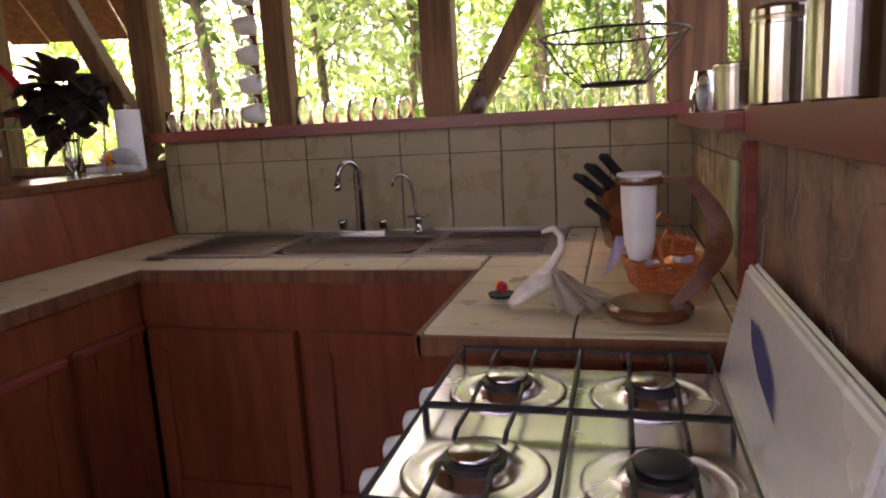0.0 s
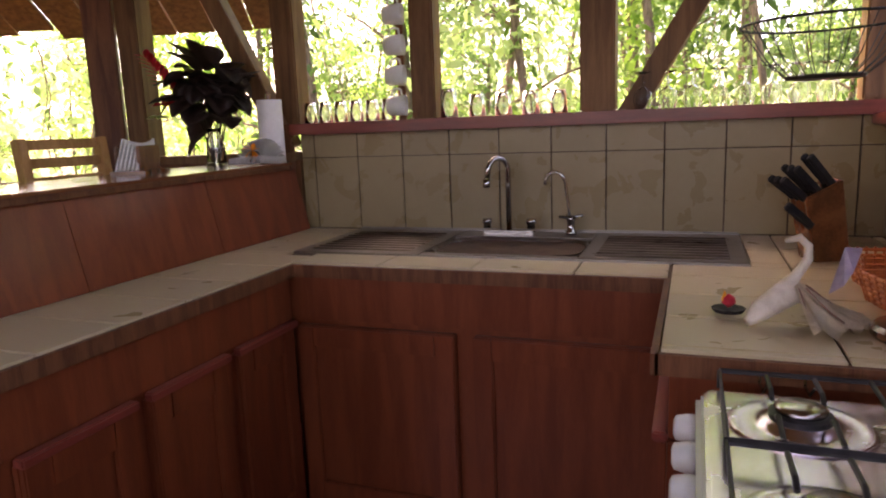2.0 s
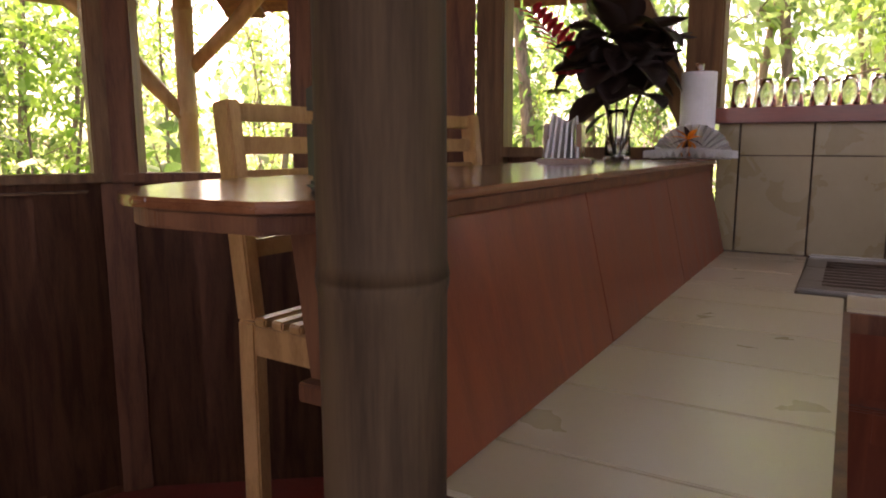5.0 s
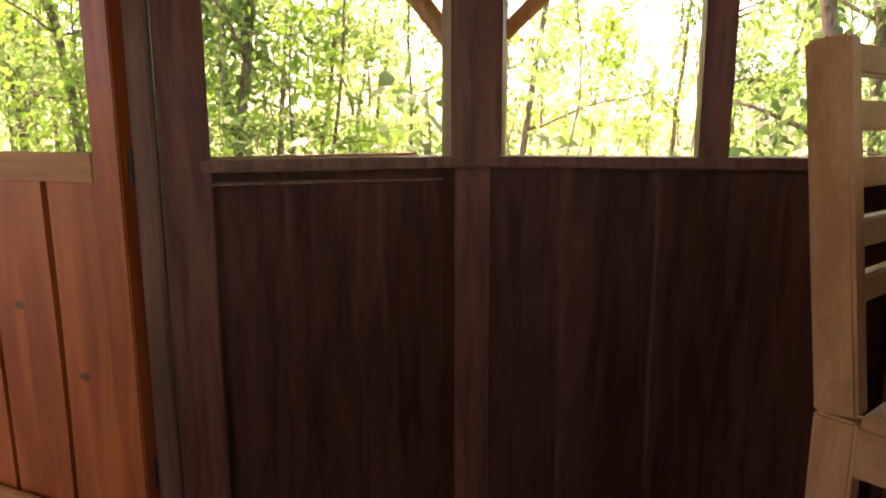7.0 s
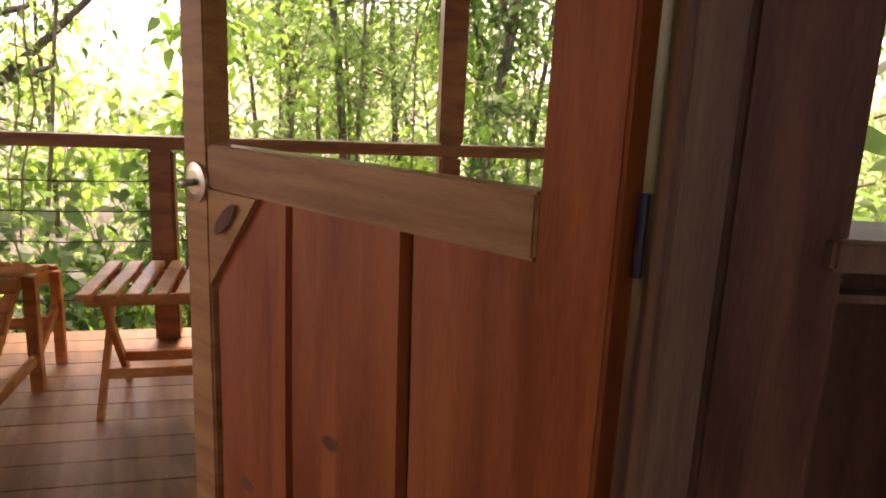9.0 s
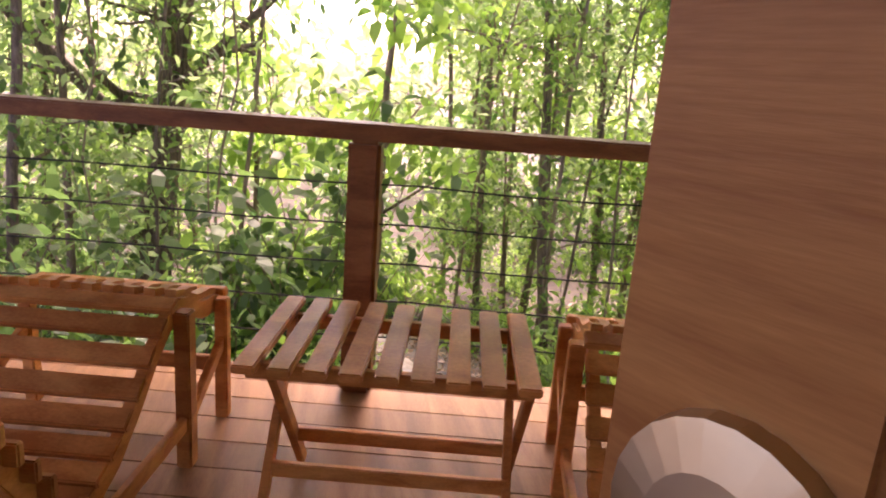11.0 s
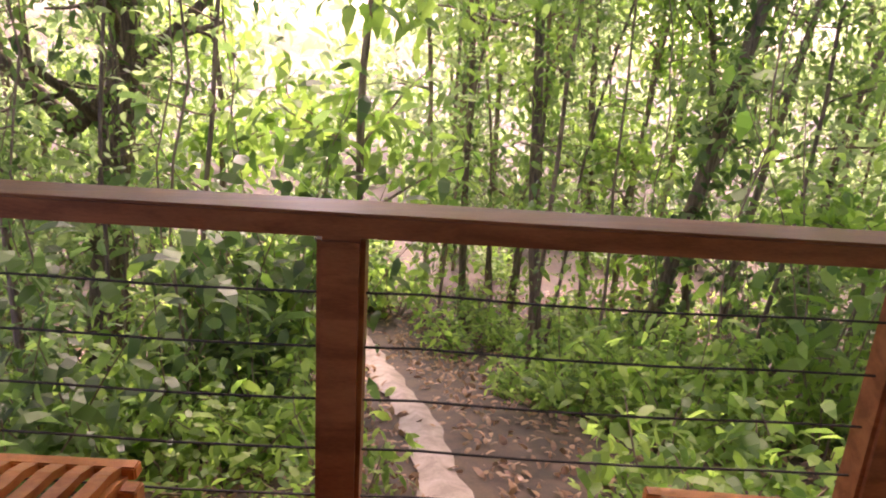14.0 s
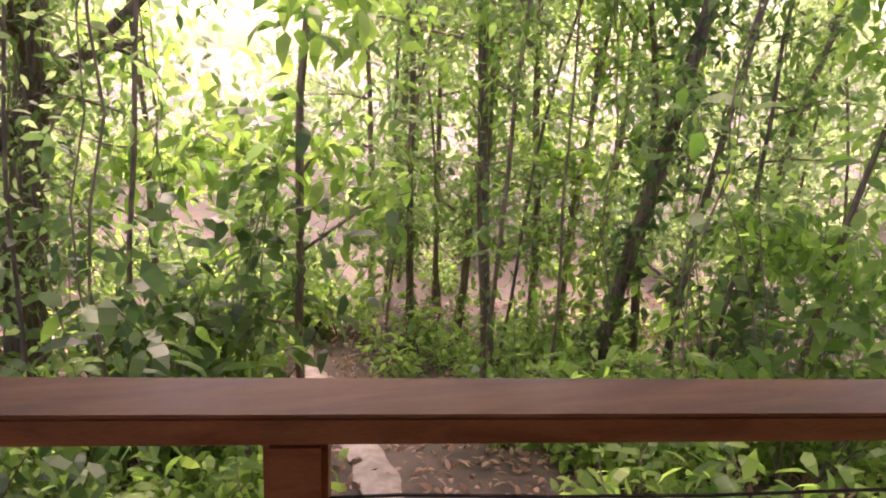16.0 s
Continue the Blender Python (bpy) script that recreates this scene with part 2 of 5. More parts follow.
def tube(bm, pts, radii, n=8, cap=True):
    """A round tube along points; radii: one or one a point."""
    pts = [Vector(p) for p in pts]
    if not isinstance(radii, (list, tuple)):
        radii = [radii] * len(pts)
    rings, side = [], None
    for i, p in enumerate(pts):
        d = (pts[min(i + 1, len(pts) - 1)] - pts[max(i - 1, 0)])
        d = d.normalized() if d.length > 1e-9 else Vector((0, 0, 1))
        if side is None:
            side = d.cross(Vector((0.3, 0.9, 0.2)))
            if side.length < 0.1:
                side = d.cross(Vector((1, 0, 0)))
        side = (side - d * side.dot(d)).normalized()
        other = d.cross(side)
        rings.append([bm.verts.new(p + (side * math.cos(2 * math.pi * k / n) + other * math.sin(2 * math.pi * k / n)) * radii[i]) for k in range(n)])
    for a, b in zip(rings, rings[1:]):
        for k in range(n):
            bm.faces.new((a[k], a[(k + 1) % n], b[(k + 1) % n], b[k]))
    if cap:
        bm.faces.new(rings[0][::-1])
        bm.faces.new(rings[-1])


def tubed(pts, radii, n=8):
    bm = bmesh.new()
    tube(bm, pts, radii, n)
    return bm


def lathe(bm, profile, n=20, m=None):
    """A turned body out of (radius, height) pairs."""
    rings, made = [], []
    for r, z in profile:
        ring = [bm.verts.new((max(r, 0.0004) * math.cos(2 * math.pi * k / n), max(r, 0.0004) * math.sin(2 * math.pi * k / n), z)) for k in range(n)]
        rings.append(ring)
        made += ring
    for a, b in zip(rings, rings[1:]):
        for k in range(n):
            bm.faces.new((a[k], a[(k + 1) % n], b[(k + 1) % n], b[k]))
    bm.faces.new(rings[0][::-1])
    bm.faces.new(rings[-1])
    if m is not None:
        bmesh.ops.transform(bm, matrix=m, verts=made)


def lathed(profile, n=20, m=None):
    bm = bmesh.new()
    lathe(bm, profile, n, m)
    return bm


def prism(bm, outline, z0, z1):
    """A flat plate with an outline in x and y."""
    lo = [bm.verts.new((x, y, z0)) for x, y in outline]
    hi = [bm.verts.new((x, y, z1)) for x, y in outline]
    bm.faces.new(lo[::-1])
    bm.faces.new(hi)
    for i in range(len(lo)):
        j = (i + 1) % len(lo)
        bm.faces.new((lo[i], lo[j], hi[j], hi[i]))


def raw(name, verts, faces, material, parent=None, smooth=False):
    me = bpy.data.meshes.new(name)
    me.from_pydata(verts, [], faces)
    me.materials.append(material)
    if smooth:
        me.polygons.foreach_set("use_smooth", [True] * len(me.polygons))
    ob = new(name, me)
    if parent:
        ob.parent = parent
    return ob


def leaves(rng, centres, size, spread, droop=0.3):
    """Pointed, folded leaves round the centres: vertex and face lists."""
    n = len(centres)
    c = centres + rng.normal(0, spread, (n, 3))
    yaw = rng.uniform(0, 2 * np.pi, n)
    pitch = rng.normal(-droop, 0.45, n)
    d = np.stack([np.cos(yaw) * np.cos(pitch), np.sin(yaw) * np.cos(pitch), np.sin(pitch)], 1)
    s = np.cross(d, rng.normal(0, 0.5, (n, 3)) + [0, 0, 1])
    s /= np.linalg.norm(s, axis=1)[:, None]
    u = np.cross(s, d)
    L = (size * rng.uniform(0.55, 1.35, n))[:, None]
    W = L * 0.2
    near, far = c + d * L * 0.28 + u * W * 0.3, c + d * L * 0.66 - u * L * 0.02 + u * W * 0.25
    v = np.stack([c, near + s * W, far + s * W * 0.8, c + d * L - u * L * 0.14, far - s * W * 0.8, near - s * W], 1)
    i = np.arange(n)[:, None] * 6
    f = np.concatenate([i + [0, 1, 5], i + [1, 2, 5], i + [2, 4, 5], i + [2, 3, 4]], 0)
    return v.reshape(-1, 3).tolist(), f.tolist()


def ground_z(x, y):
    """Hillside that falls away from the house."""
    r = math.hypot(x + 2.0, (y + 1.6) * 0.9)
    z = -0.95 - 0.27 * max(0.0, r - 4.2)
    z = max(z, -3.3 - 0.02 * max(0, r - 12))
    return z + 0.12 * noise.noise(Vector((x * 0.35, y * 0.35, 0))) + 0.04 * noise.noise(Vector((x * 1.7, y * 1.7, 3)))


# ---- the house: floor, walls, posts, roof ----
SILL, SILL_D, SILL_K, TOP = 1.143, 1.225, 1.345, 2.5


def floor_slab():
    bm = bmesh.new()
    prism(bm, [(1.22, -4.6), (1.22, 0.12), (-1.1, 0.12), (-1.88, 0.0), (-2.9, -0.78), (-3.27, -1.6), (-3.42, -2.62), (-2.66, -4.5)], -0.2, 0.0)
    return bm


floor = tagged(part("floor", floor_slab(), REDFLOOR), "polished dark red cement floor", "floor", kind="structure")


def wall(name, p, q, z0, z1, thick, material, label):
    """A wall from p to q, thick to the left of that way."""
    d = (Vector((*q, 0)) - Vector((*p, 0)))
    m = Matrix.Translation((*p, 0)) @ Matrix.Rotation(math.atan2(d.y, d.x), 4, "Z")
    return tagged(part(name, boxed(0, d.length, 0, thick, z0, z1, m), material), label, "wall", kind="structure"), m, d.length


def boards(parent, m, length, z0, z1, width, material, proud=0.012):
    """Upright boards on the inner face of a wall."""
    n = max(1, round(length / width))
    w = length / n
    for i in range(n):
        part("plank", boxed(i * w + 0.003, (i + 1) * w - 0.003, -proud, 0, z0, z1, m), material, parent)


back, m_back, l_back = wall("wall_north", (1.17, 0.008), (-1.08, 0.008), 0, 1.30, -0.12, GROUT, "low tiled kitchen wall under the open windows")
right, m_right, l_right = wall("wall_east", (1.108, -4.5), (1.108, 0.0), 0, 1.25, -0.12, DARKWOOD, "low wall of dark wood and tiles beside the stove")
wd, m_d, l_d = wall("wall_bay_1", (-1.09, 0.0), (-1.85, -0.10), 0, SILL_D - 0.03, -0.08, DARKWOOD, "dark stained low board wall behind the bar")
wc, m_c, l_c = wall("wall_bay_2", (-1.87, -0.12), (-2.85, -0.87), 0, SILL - 0.03, -0.08, DARKWOOD, "dark stained low board wall under the windows")
wa, m_a, l_a = wall("wall_bay_3", (-2.86, -0.88), (-3.16, -1.58), 0, SILL - 0.03, -0.08, DARKWOOD, "dark stained low board wall beside the door")
for w_, m_, l_, z_ in ((wc, m_c, l_c, SILL - 0.04), (wa, m_a, l_a, SILL - 0.04)):
    boards(w_, m_, l_, 0.0, z_, 0.24, DARKWOOD)
# Unseen walls: south left open for fill light, west closed to block it
ws, _, _ = wall("wall_south", (-0.3, -4.465), (1.17, -4.5), 0, SILL, -0.12, DARKWOOD, "unseen low board wall, open above to let fill light in")
wl, _, _ = wall("wall_south_low", (-2.6, -4.4), (-0.305, -4.465), 0, SILL, -0.12, DARKWOOD, "unseen low board wall, open above to let fill light in")
ww, _, _ = wall("wall_west", (-3.36, -2.62), (-2.6, -4.4), 0, TOP, -0.12, DARKWOOD, "unseen board wall beside the doorway, closed to hold light back")

ceiling = tagged(part("ceiling", boxed(-3.6, 1.4, -4.7, 0.3, TOP, TOP + 0.06), CEILWOOD), "brown cane ceiling", "ceiling", kind="structure")


def trim(name, p, q, w, h, material, label, up=(0, 0, 1), bevel=0.004):
    return tagged(part(name, beamed(p, q, w, h, up), material, bevel=bevel), label, "trim", kind="structure")


def post(x, y, z0, z1, w, d, material=POSTWOOD, turn=0.0):
    return tagged(part("post", boxed(-w / 2, w / 2, -d / 2, d / 2, z0, z1, pose(x, y, 0, 0, 0, turn)), material, bevel=0.006), "brown wooden post between open windows", "post", group="window posts", kind="structure")


# kitchen windows
trim("ledge_north", (1.17, 0.045, 1.322), (-1.10, 0.045, 1.322), 0.20, 0.045, REDWOOD, "red painted wooden window ledge")
post(-1.135, 0.05, SILL_K, TOP, 0.11, 0.10)
post(-0.51, 0.05, SILL_K, TOP, 0.10, 0.09)
post(0.17, 0.05, SILL_K, TOP, 0.125, 0.10)
post(1.11, 0.05, SILL_K, TOP, 0.20, 0.10)
trim("brace_north", (0.27, 0.05, SILL_K - 0.03), (0.98, 0.05, TOP), 0.10, 0.075, POSTWOOD, "slanted brown wooden brace in the window")
# east windows
trim("ledge_east", (1.13, -1.20, 1.286), (1.13, 0.0, 1.286), 0.18, 0.038, REDWOOD, "red painted wooden window ledge")
trim("ledge_east_low", (1.16, -4.4, 1.283), (1.16, -1.205, 1.283), 0.17, 0.06, REDWOOD, "thick red painted wooden shelf")
trim("trim_east", (1.095, -1.20, 0.90), (1.095, -1.20, 1.25), 0.035, 0.045, REDWOOD, "upright red wooden strip beside the tiles", up=(1, 0, 0))
for y0_, y1_ in ((-1.16, -0.74), (-1.80, -1.40)):
    side_, m_side, l_side = wall("wall_side", (1.19, y0_), (1.19, y1_), 1.315, TOP, -0.05, POSTWOOD, "brown boards closing part of the side window")
    boards(side_, m_side @ Matrix.Scale(-1, 4, (0, 1, 0)), l_side, 1.315, TOP, 0.14, POSTWOOD)
post(1.19, -2.9, 1.315, TOP, 0.10, 0.12)
trim("brace_east", (1.18, -0.70, 1.32), (1.18, -0.30, 2.45), 0.05, 0.06, POSTWOOD, "slanted wooden brace in the side window", up=(1, 0, 0))
# bay windows
post(-1.815, -0.10, 0, TOP, 0.10, 0.12, turn=8)
post(-1.92, -0.19, 0, TOP, 0.12, 0.09, DARKWOOD, turn=37)
trim("sill_bay_1", (-1.09, -0.01, SILL_D - 0.015), (-1.80, -0.10, SILL_D - 0.015), 0.11, 0.035, POSTWOOD, "brown wooden window sill")
trim("brace_bay", (-1.13, 0.0, SILL_D + 0.02), (-1.72, -0.05, 2.45), 0.08, 0.08, POSTWOOD, "slanted brown brace in the bay window")
trim("sill_bay_2", (-1.93, -0.19, SILL - 0.015), (-2.82, -0.86, SILL - 0.015), 0.11, 0.03, DARKWOOD, "dark wooden window sill")
trim("sill_bay_3", (-2.88, -0.92, SILL - 0.015), (-3.135, -1.535, SILL - 0.015), 0.12, 0.03, POSTWOOD, "brown wooden window sill")
trim("trim_bay_3", (-2.87, -0.98, SILL - 0.06), (-3.115, -1.53, SILL - 0.06), 0.03, 0.008, POSTWOOD, "thin pale strip under the window sill", bevel=0.0)
post(-2.36, -0.49, SILL - 0.03, TOP, 0.075, 0.09, DARKWOOD, turn=37)
post(-2.83, -0.855, SILL - 0.03, TOP, 0.10, 0.10, DARKWOOD, turn=37)
tagged(part("corner_board", boxed(-0.05, 0.05, -0.045, 0.045, 0, SILL - 0.032, pose(-2.872, -0.866, 0, 0, 0, 52)), DARKWOOD, bevel=0.004), "dark board closing the corner under the windows", "trim", kind="structure")
post(-2.875, -0.92, SILL - 0.03, TOP, 0.06, 0.09, POSTWOOD, turn=66)
post(-3.149, -1.564, 0, TOP, 0.113, 0.09, DARKWOOD, turn=66)
post(-3.182, -1.645, 0, TOP, 0.05, 0.11, POSTWOOD, turn=66)
for a, b in (((1.17, 0.05), (-1.1, 0.05)), ((-1.1, 0.0), (-1.87, -0.12)), ((-1.87, -0.12), (-2.85, -0.87)), ((-2.85, -0.87), (-3.2, -1.66)), ((-3.2, -1.66), (-3.36, -2.62))):
    trim("top_beam", (*a, TOP - 0.08), (*b, TOP - 0.08), 0.10, 0.16, POSTWOOD, "heavy brown top beam above the windows")
trim("top_beam", (1.16, -4.5, TOP - 0.08), (1.16, 0, TOP - 0.08), 0.10, 0.16, POSTWOOD, "heavy brown top beam above the windows")
# unseen posts in the added south opening
for x_ in (-2.5, -1.3, 0.0, 1.1):
    post(x_, -4.49 if x_ > -1 else -4.45, SILL, TOP, 0.10, 0.10)
# filler post, added to close a corner gap that leaked light
post(-1.135, -0.03, 0, SILL_K, 0.06, 0.05, DARKWOOD)
post(-3.36, -2.60, 0, TOP, 0.10, 0.10, POSTWOOD)

# eave outside the bay
eave = thing("eave", "weathered plank eave of the outer roof", "roof", kind="structure")
rng = random.Random(5)
for i in range(9):
    t = i / 9
    a = Vector((-1.75 - 1.9 * t, 1.05 - 0.75 * t, 0))
    b = Vector((-1.75 - 1.9 * (t + 0.105), 1.05 - 0.75 * (t + 0.105), 0))
    n = Vector((-0.37, 0.93, 0))
    drop = rng.uniform(-0.05, 0.05)
    bm = bmesh.new()
    vs = []
    for k, (s, z) in enumerate(((-0.9, 2.44), (0.05 + drop, 1.93 - drop * 0.4))):
        for dz in (0, 0.025):
            vs += [bm.verts.new((*(a + n * s).xy, z + dz)), bm.verts.new((*(b + n * s).xy, z + dz))]
    for f in ((0, 1, 5, 4), (2, 6, 7, 3), (0, 2, 3, 1), (4, 5, 7, 6), (0, 4, 6, 2), (1, 3, 7, 5)):
        bm.faces.new([vs[j] for j in f])
    part("plank", bm, POSTWOOD, eave)


# ---- tiles ----
def tile_row(parent, axis, at, u0, u1, z0, z1, width, material, start, out=-1):
    """A row of wall tiles with open joints between them; start: where a joint lies."""
    k = math.floor((u0 - start) / width)
    while start + k * width < u1 - 0.01:
        a, b = max(u0, start + k * width) + 0.0028, min(u1, start + (k + 1) * width) - 0.0028
        k += 1
        if b - a < 0.012:
            continue
        lo, hi = sorted((at, at + out * 0.007))
        bm = boxed(a, b, lo, hi, z0, z1) if axis == "x" else boxed(lo, hi, a, b, z0, z1)
        part("tile", bm, material, parent, bevel=0.0012)


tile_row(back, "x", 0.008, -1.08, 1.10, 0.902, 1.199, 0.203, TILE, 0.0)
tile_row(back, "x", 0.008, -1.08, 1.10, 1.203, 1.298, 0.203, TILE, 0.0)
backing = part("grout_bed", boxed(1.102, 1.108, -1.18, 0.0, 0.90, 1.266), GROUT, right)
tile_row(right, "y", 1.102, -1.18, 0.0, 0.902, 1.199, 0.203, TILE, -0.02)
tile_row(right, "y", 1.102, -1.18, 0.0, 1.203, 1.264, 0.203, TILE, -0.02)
# rough stone tiles behind the stove
rng = random.Random(3)
for i in range(6):
    y1 = -1.225 - i * 0.235
    st = part("stone_tile", boxed(1.096, 1.108, y1 - 0.230, y1, 0.70, 1.25), STONE, right, "rough brown slate tile with pale joints", bevel=0.002)
    for k in range(3):
        bm = bmesh.new()
        py, pz = y1 - rng.uniform(0.02, 0.2), rng.uniform(0.98, 1.22)
        pts = [(1.0955, py, pz)]
        for s in range(3):
            py = min(max(py + rng.uniform(-0.07, 0.07), y1 - 0.225), y1 - 0.005)
            pz = min(max(pz + rng.uniform(-0.09, 0.05), 0.9), 1.245)
            pts.append((1.0955, py, pz))
        tube(bm, pts, 0.0018, 5)
        part("joint", bm, VEIN, st)

# ---- kitchen cabinets and worktop ----
CT = 0.90


def cabinet(name, m, width, height, depth, doors, label):
    """A floor cabinet whose front is the plane y=0 of m, facing -y."""
    c = thing(name, label, "cabinet", m, "kitchen cabinets")
    part("body", boxed(0, width, 0.0, depth, 0.0, height), CABWOOD, c)
    part("top_rail", boxed(0.002, width - 0.002, -0.018, 0, height - 0.15, height - 0.003), CABWOOD, c, bevel=0.003)
    w = width / doors
    for i in range(doors):
        d = part("door", boxed(i * w + 0.03, (i + 1) * w - 0.03, -0.02, 0, 0.08, height - 0.17), CABWOOD, c, bevel=0.003)
        a, b, z0, z1 = i * w + 0.03, (i + 1) * w - 0.03, 0.08, height - 0.17
        for x0, x1, lo, hi in ((a, a + 0.06, z0, z1), (b - 0.06, b, z0, z1), (a + 0.06, b - 0.06, z0, z0 + 0.07), (a + 0.06, b - 0.06, z1 - 0.07, z1)):
            part("door_frame", boxed(x0, x1, -0.036, -0.021, lo, hi), CABWOOD, d, bevel=0.004)
        if doors == 2:
            continue
        bm = bmesh.new()
        beam(bm, (a - 0.01, -0.034, z1 + 0.012), (b + 0.01, -0.034, z1 + 0.012), 0.03, 0.022)
        part("lip", bm, REDWOOD, d, "worn red top lip", bevel=0.004)
    return c


cabinet("sink_cabinet", pose(-0.728, -0.69, 0), 1.20, 0.862, 0.68, 2, "dark red-brown panelled sink cabinet under the worktop")
cabinet("left_cabinet", pose(-0.73, -1.74, 0, 0, 0, 90), 1.02, 0.862, 0.40, 3, "red-brown wooden cabinet under the bar side worktop")
cabinet("right_cabinet", pose(0.49, -0.70, 0, 0, 0, -90), 0.60, 0.862, 0.55, 1, "dark red-brown cabinet beside the stove")

top = thing("worktop", "cream tiled worktop with a dark wooden edge", "worktop")
part("slab", boxed(-1.10, 1.10, -0.715, 0.0, 0.862, 0.892), GROUT, top)
part("slab", boxed(-1.10, -0.705, -1.775, -0.715, 0.862, 0.892), GROUT, top)
part("slab", boxed(0.455, 1.10, -1.33, -0.715, 0.862, 0.892), GROUT, top)
for p_, q_ in (((-0.697, -0.722), (0.447, -0.722)), ((-0.697, -1.785), (-0.697, -0.715)), ((0.447, -1.345), (0.447, -0.715)), ((0.447, -1.338), (1.10, -1.338)), ((-1.10, -1.784), (-0.697, -1.784))):
    part("edge_strip", beamed((*p_, 0.874), (*q_, 0.874), 0.014, 0.04), DARKWOOD, top, "dark wooden edge strip")


def flat_tiles(parent, x0, x1, y0, y1, sx, sy, ox, oy):
    i = math.floor((x0 - ox) / sx)
    while ox + i * sx < x1 - 0.01:
        a, b = max(x0, ox + i * sx) + 0.003, min(x1, ox + (i + 1) * sx) - 0.003
        i += 1
        j = math.floor((y0 - oy) / sy)
        while oy + j * sy < y1 - 0.01:
            c, d = max(y0, oy + j * sy) + 0.003, min(y1, oy + (j + 1) * sy) - 0.003
            j += 1
            if b - a > 0.01 and d - c > 0.01:
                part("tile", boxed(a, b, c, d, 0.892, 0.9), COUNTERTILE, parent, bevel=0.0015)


flat_tiles(top, -1.10, -0.70, -1.78, -0.60, 0.42, 0.216, -1.12, -1.645)
flat_tiles(top, -0.70, 0.45, -0.72, -0.56, 0.30, 0.20, -0.70, -0.76)
flat_tiles(top, 0.45, 1.095, -1.305, -0.56, 0.303, 0.20, 0.455, -1.305)
flat_tiles(top, 0.45, 1.095, -1.335, -1.305, 0.303, 0.03, 0.455, -1.335)
flat_tiles(top, 0.66, 1.095, -0.56, -0.01, 0.303, 0.20, 0.455, -1.305)
flat_tiles(top, -1.10, -0.80, -0.60, -0.01, 0.42, 0.216, -1.12, -1.645)

# ---- sink ----
sink = thing("sink", "long stainless steel sink with two ribbed drainers", "sink")
SZ = 0.905
for a, b in ((-0.80, -0.33), (0.18, 0.66)):
    dr = part("drainer", boxed(a, b, -0.56, -0.03, 0.893, SZ), SINKSTEEL, sink, bevel=0.004)
    for k in range(9):
        y = -0.50 + k * 0.045
        part("rib", tubed([(a + 0.05, y, SZ), (b - 0.05, y, SZ)], 0.005, 6), SINKSTEEL, dr)
part("rim", boxed(-0.33, 0.18, -0.56, -0.51, 0.893, SZ), SINKSTEEL, sink, bevel=0.003)
part("rim", boxed(-0.33, 0.18, -0.18, -0.03, 0.893, SZ), SINKSTEEL, sink, bevel=0.003)
bm = bmesh.new()
n = 32
rings = []
for s, z in ((1.0, SZ - 0.002), (0.96, SZ - 0.01), (0.92, 0.80), (0.8, 0.76), (0.05, 0.755)):
    ring = []
    for k in range(n):
        a = 2 * math.pi * k / n
        cx, cy = math.cos(a), math.sin(a)
        q = (abs(cx) ** 4 + abs(cy) ** 4) ** -0.25
        ring.append(bm.verts.new((-0.075 + cx * q * 0.257 * s, -0.345 + cy * q * 0.167 * s, z)))
    rings.append(ring)
for a, b in zip(rings, rings[1:]):
    for k in range(n):
        bm.faces.new((a[k], a[(k + 1) % n], b[(k + 1) % n], b[k]))
bm.faces.new(rings[-1])
part("bowl", bm, SINKSTEEL, sink, smooth=True)

part("back_rim", boxed(-0.80, 0.66, -0.03, -0.012, 0.893, 0.91), SINKSTEEL, sink, bevel=0.004)
part("drain", lathed([(0.0, 0.0), (0.035, 0.0), (0.035, 0.004), (0.02, 0.003), (0.0, 0.002)], 20, pose(-0.075, -0.345, 0.756)), CHROME, sink)

# taps
tap = thing("kitchen_tap", "tall curved chrome tap with two handles", "tap", pose(-0.145, -0.09, SZ))
pts = [(0, 0, 0.0), (0, 0, 0.22)] + [(0, -0.045 + 0.045 * math.cos(a), 0.235 + 0.05 * math.sin(a)) for a in np.linspace(0.2, 2.9, 9)] + [(0, -0.095, 0.205)]
part("spout", tubed([Vector(p) @ Matrix.Rotation(radians(40), 3, "Z") for p in pts], 0.0105, 12), CHROME, tap, smooth=True)
part("nozzle", lathed([(0.012, 0), (0.014, 0.01), (0.013, 0.03)], 12, pose(*(Vector((0, -0.097, 0.18)) @ Matrix.Rotation(radians(40), 3, "Z")))), CHROME, tap, smooth=True)
part("base", boxed(-0.10, 0.10, -0.02, 0.02, 0, 0.012), CHROME, tap, bevel=0.006)
for s in (-0.085, 0.085):
    h = part("handle", lathed([(0.016, 0.02), (0.013, 0.035), (0.02, 0.04), (0.018, 0.055)], 12, pose(s, 0, 0)), CHROME, tap, smooth=True)
tap2 = thing("filter_tap", "small curved chrome filter tap", "tap", pose(0.07, -0.10, SZ))
pts = [(0.02, 0, 0.04)] + [(0.02 - 0.02 * t - 0.0, -0.01, 0.04 + 0.17 * t) for t in (0.3, 0.6, 0.9)] + [(-0.035 + 0.033 * math.cos(a), -0.02, 0.20 + 0.03 * math.sin(a)) for a in np.linspace(0.3, 2.9, 7)] + [(-0.07, -0.025, 0.185)]
part("spout", tubed(pts, 0.006, 10), CHROME, tap2, smooth=True)
part("valve", lathed([(0.02, 0), (0.02, 0.012), (0.014, 0.016), (0.014, 0.05), (0.018, 0.055), (0.012, 0.07)], 14, pose(0.02, 0, 0)), CHROME, tap2, smooth=True)
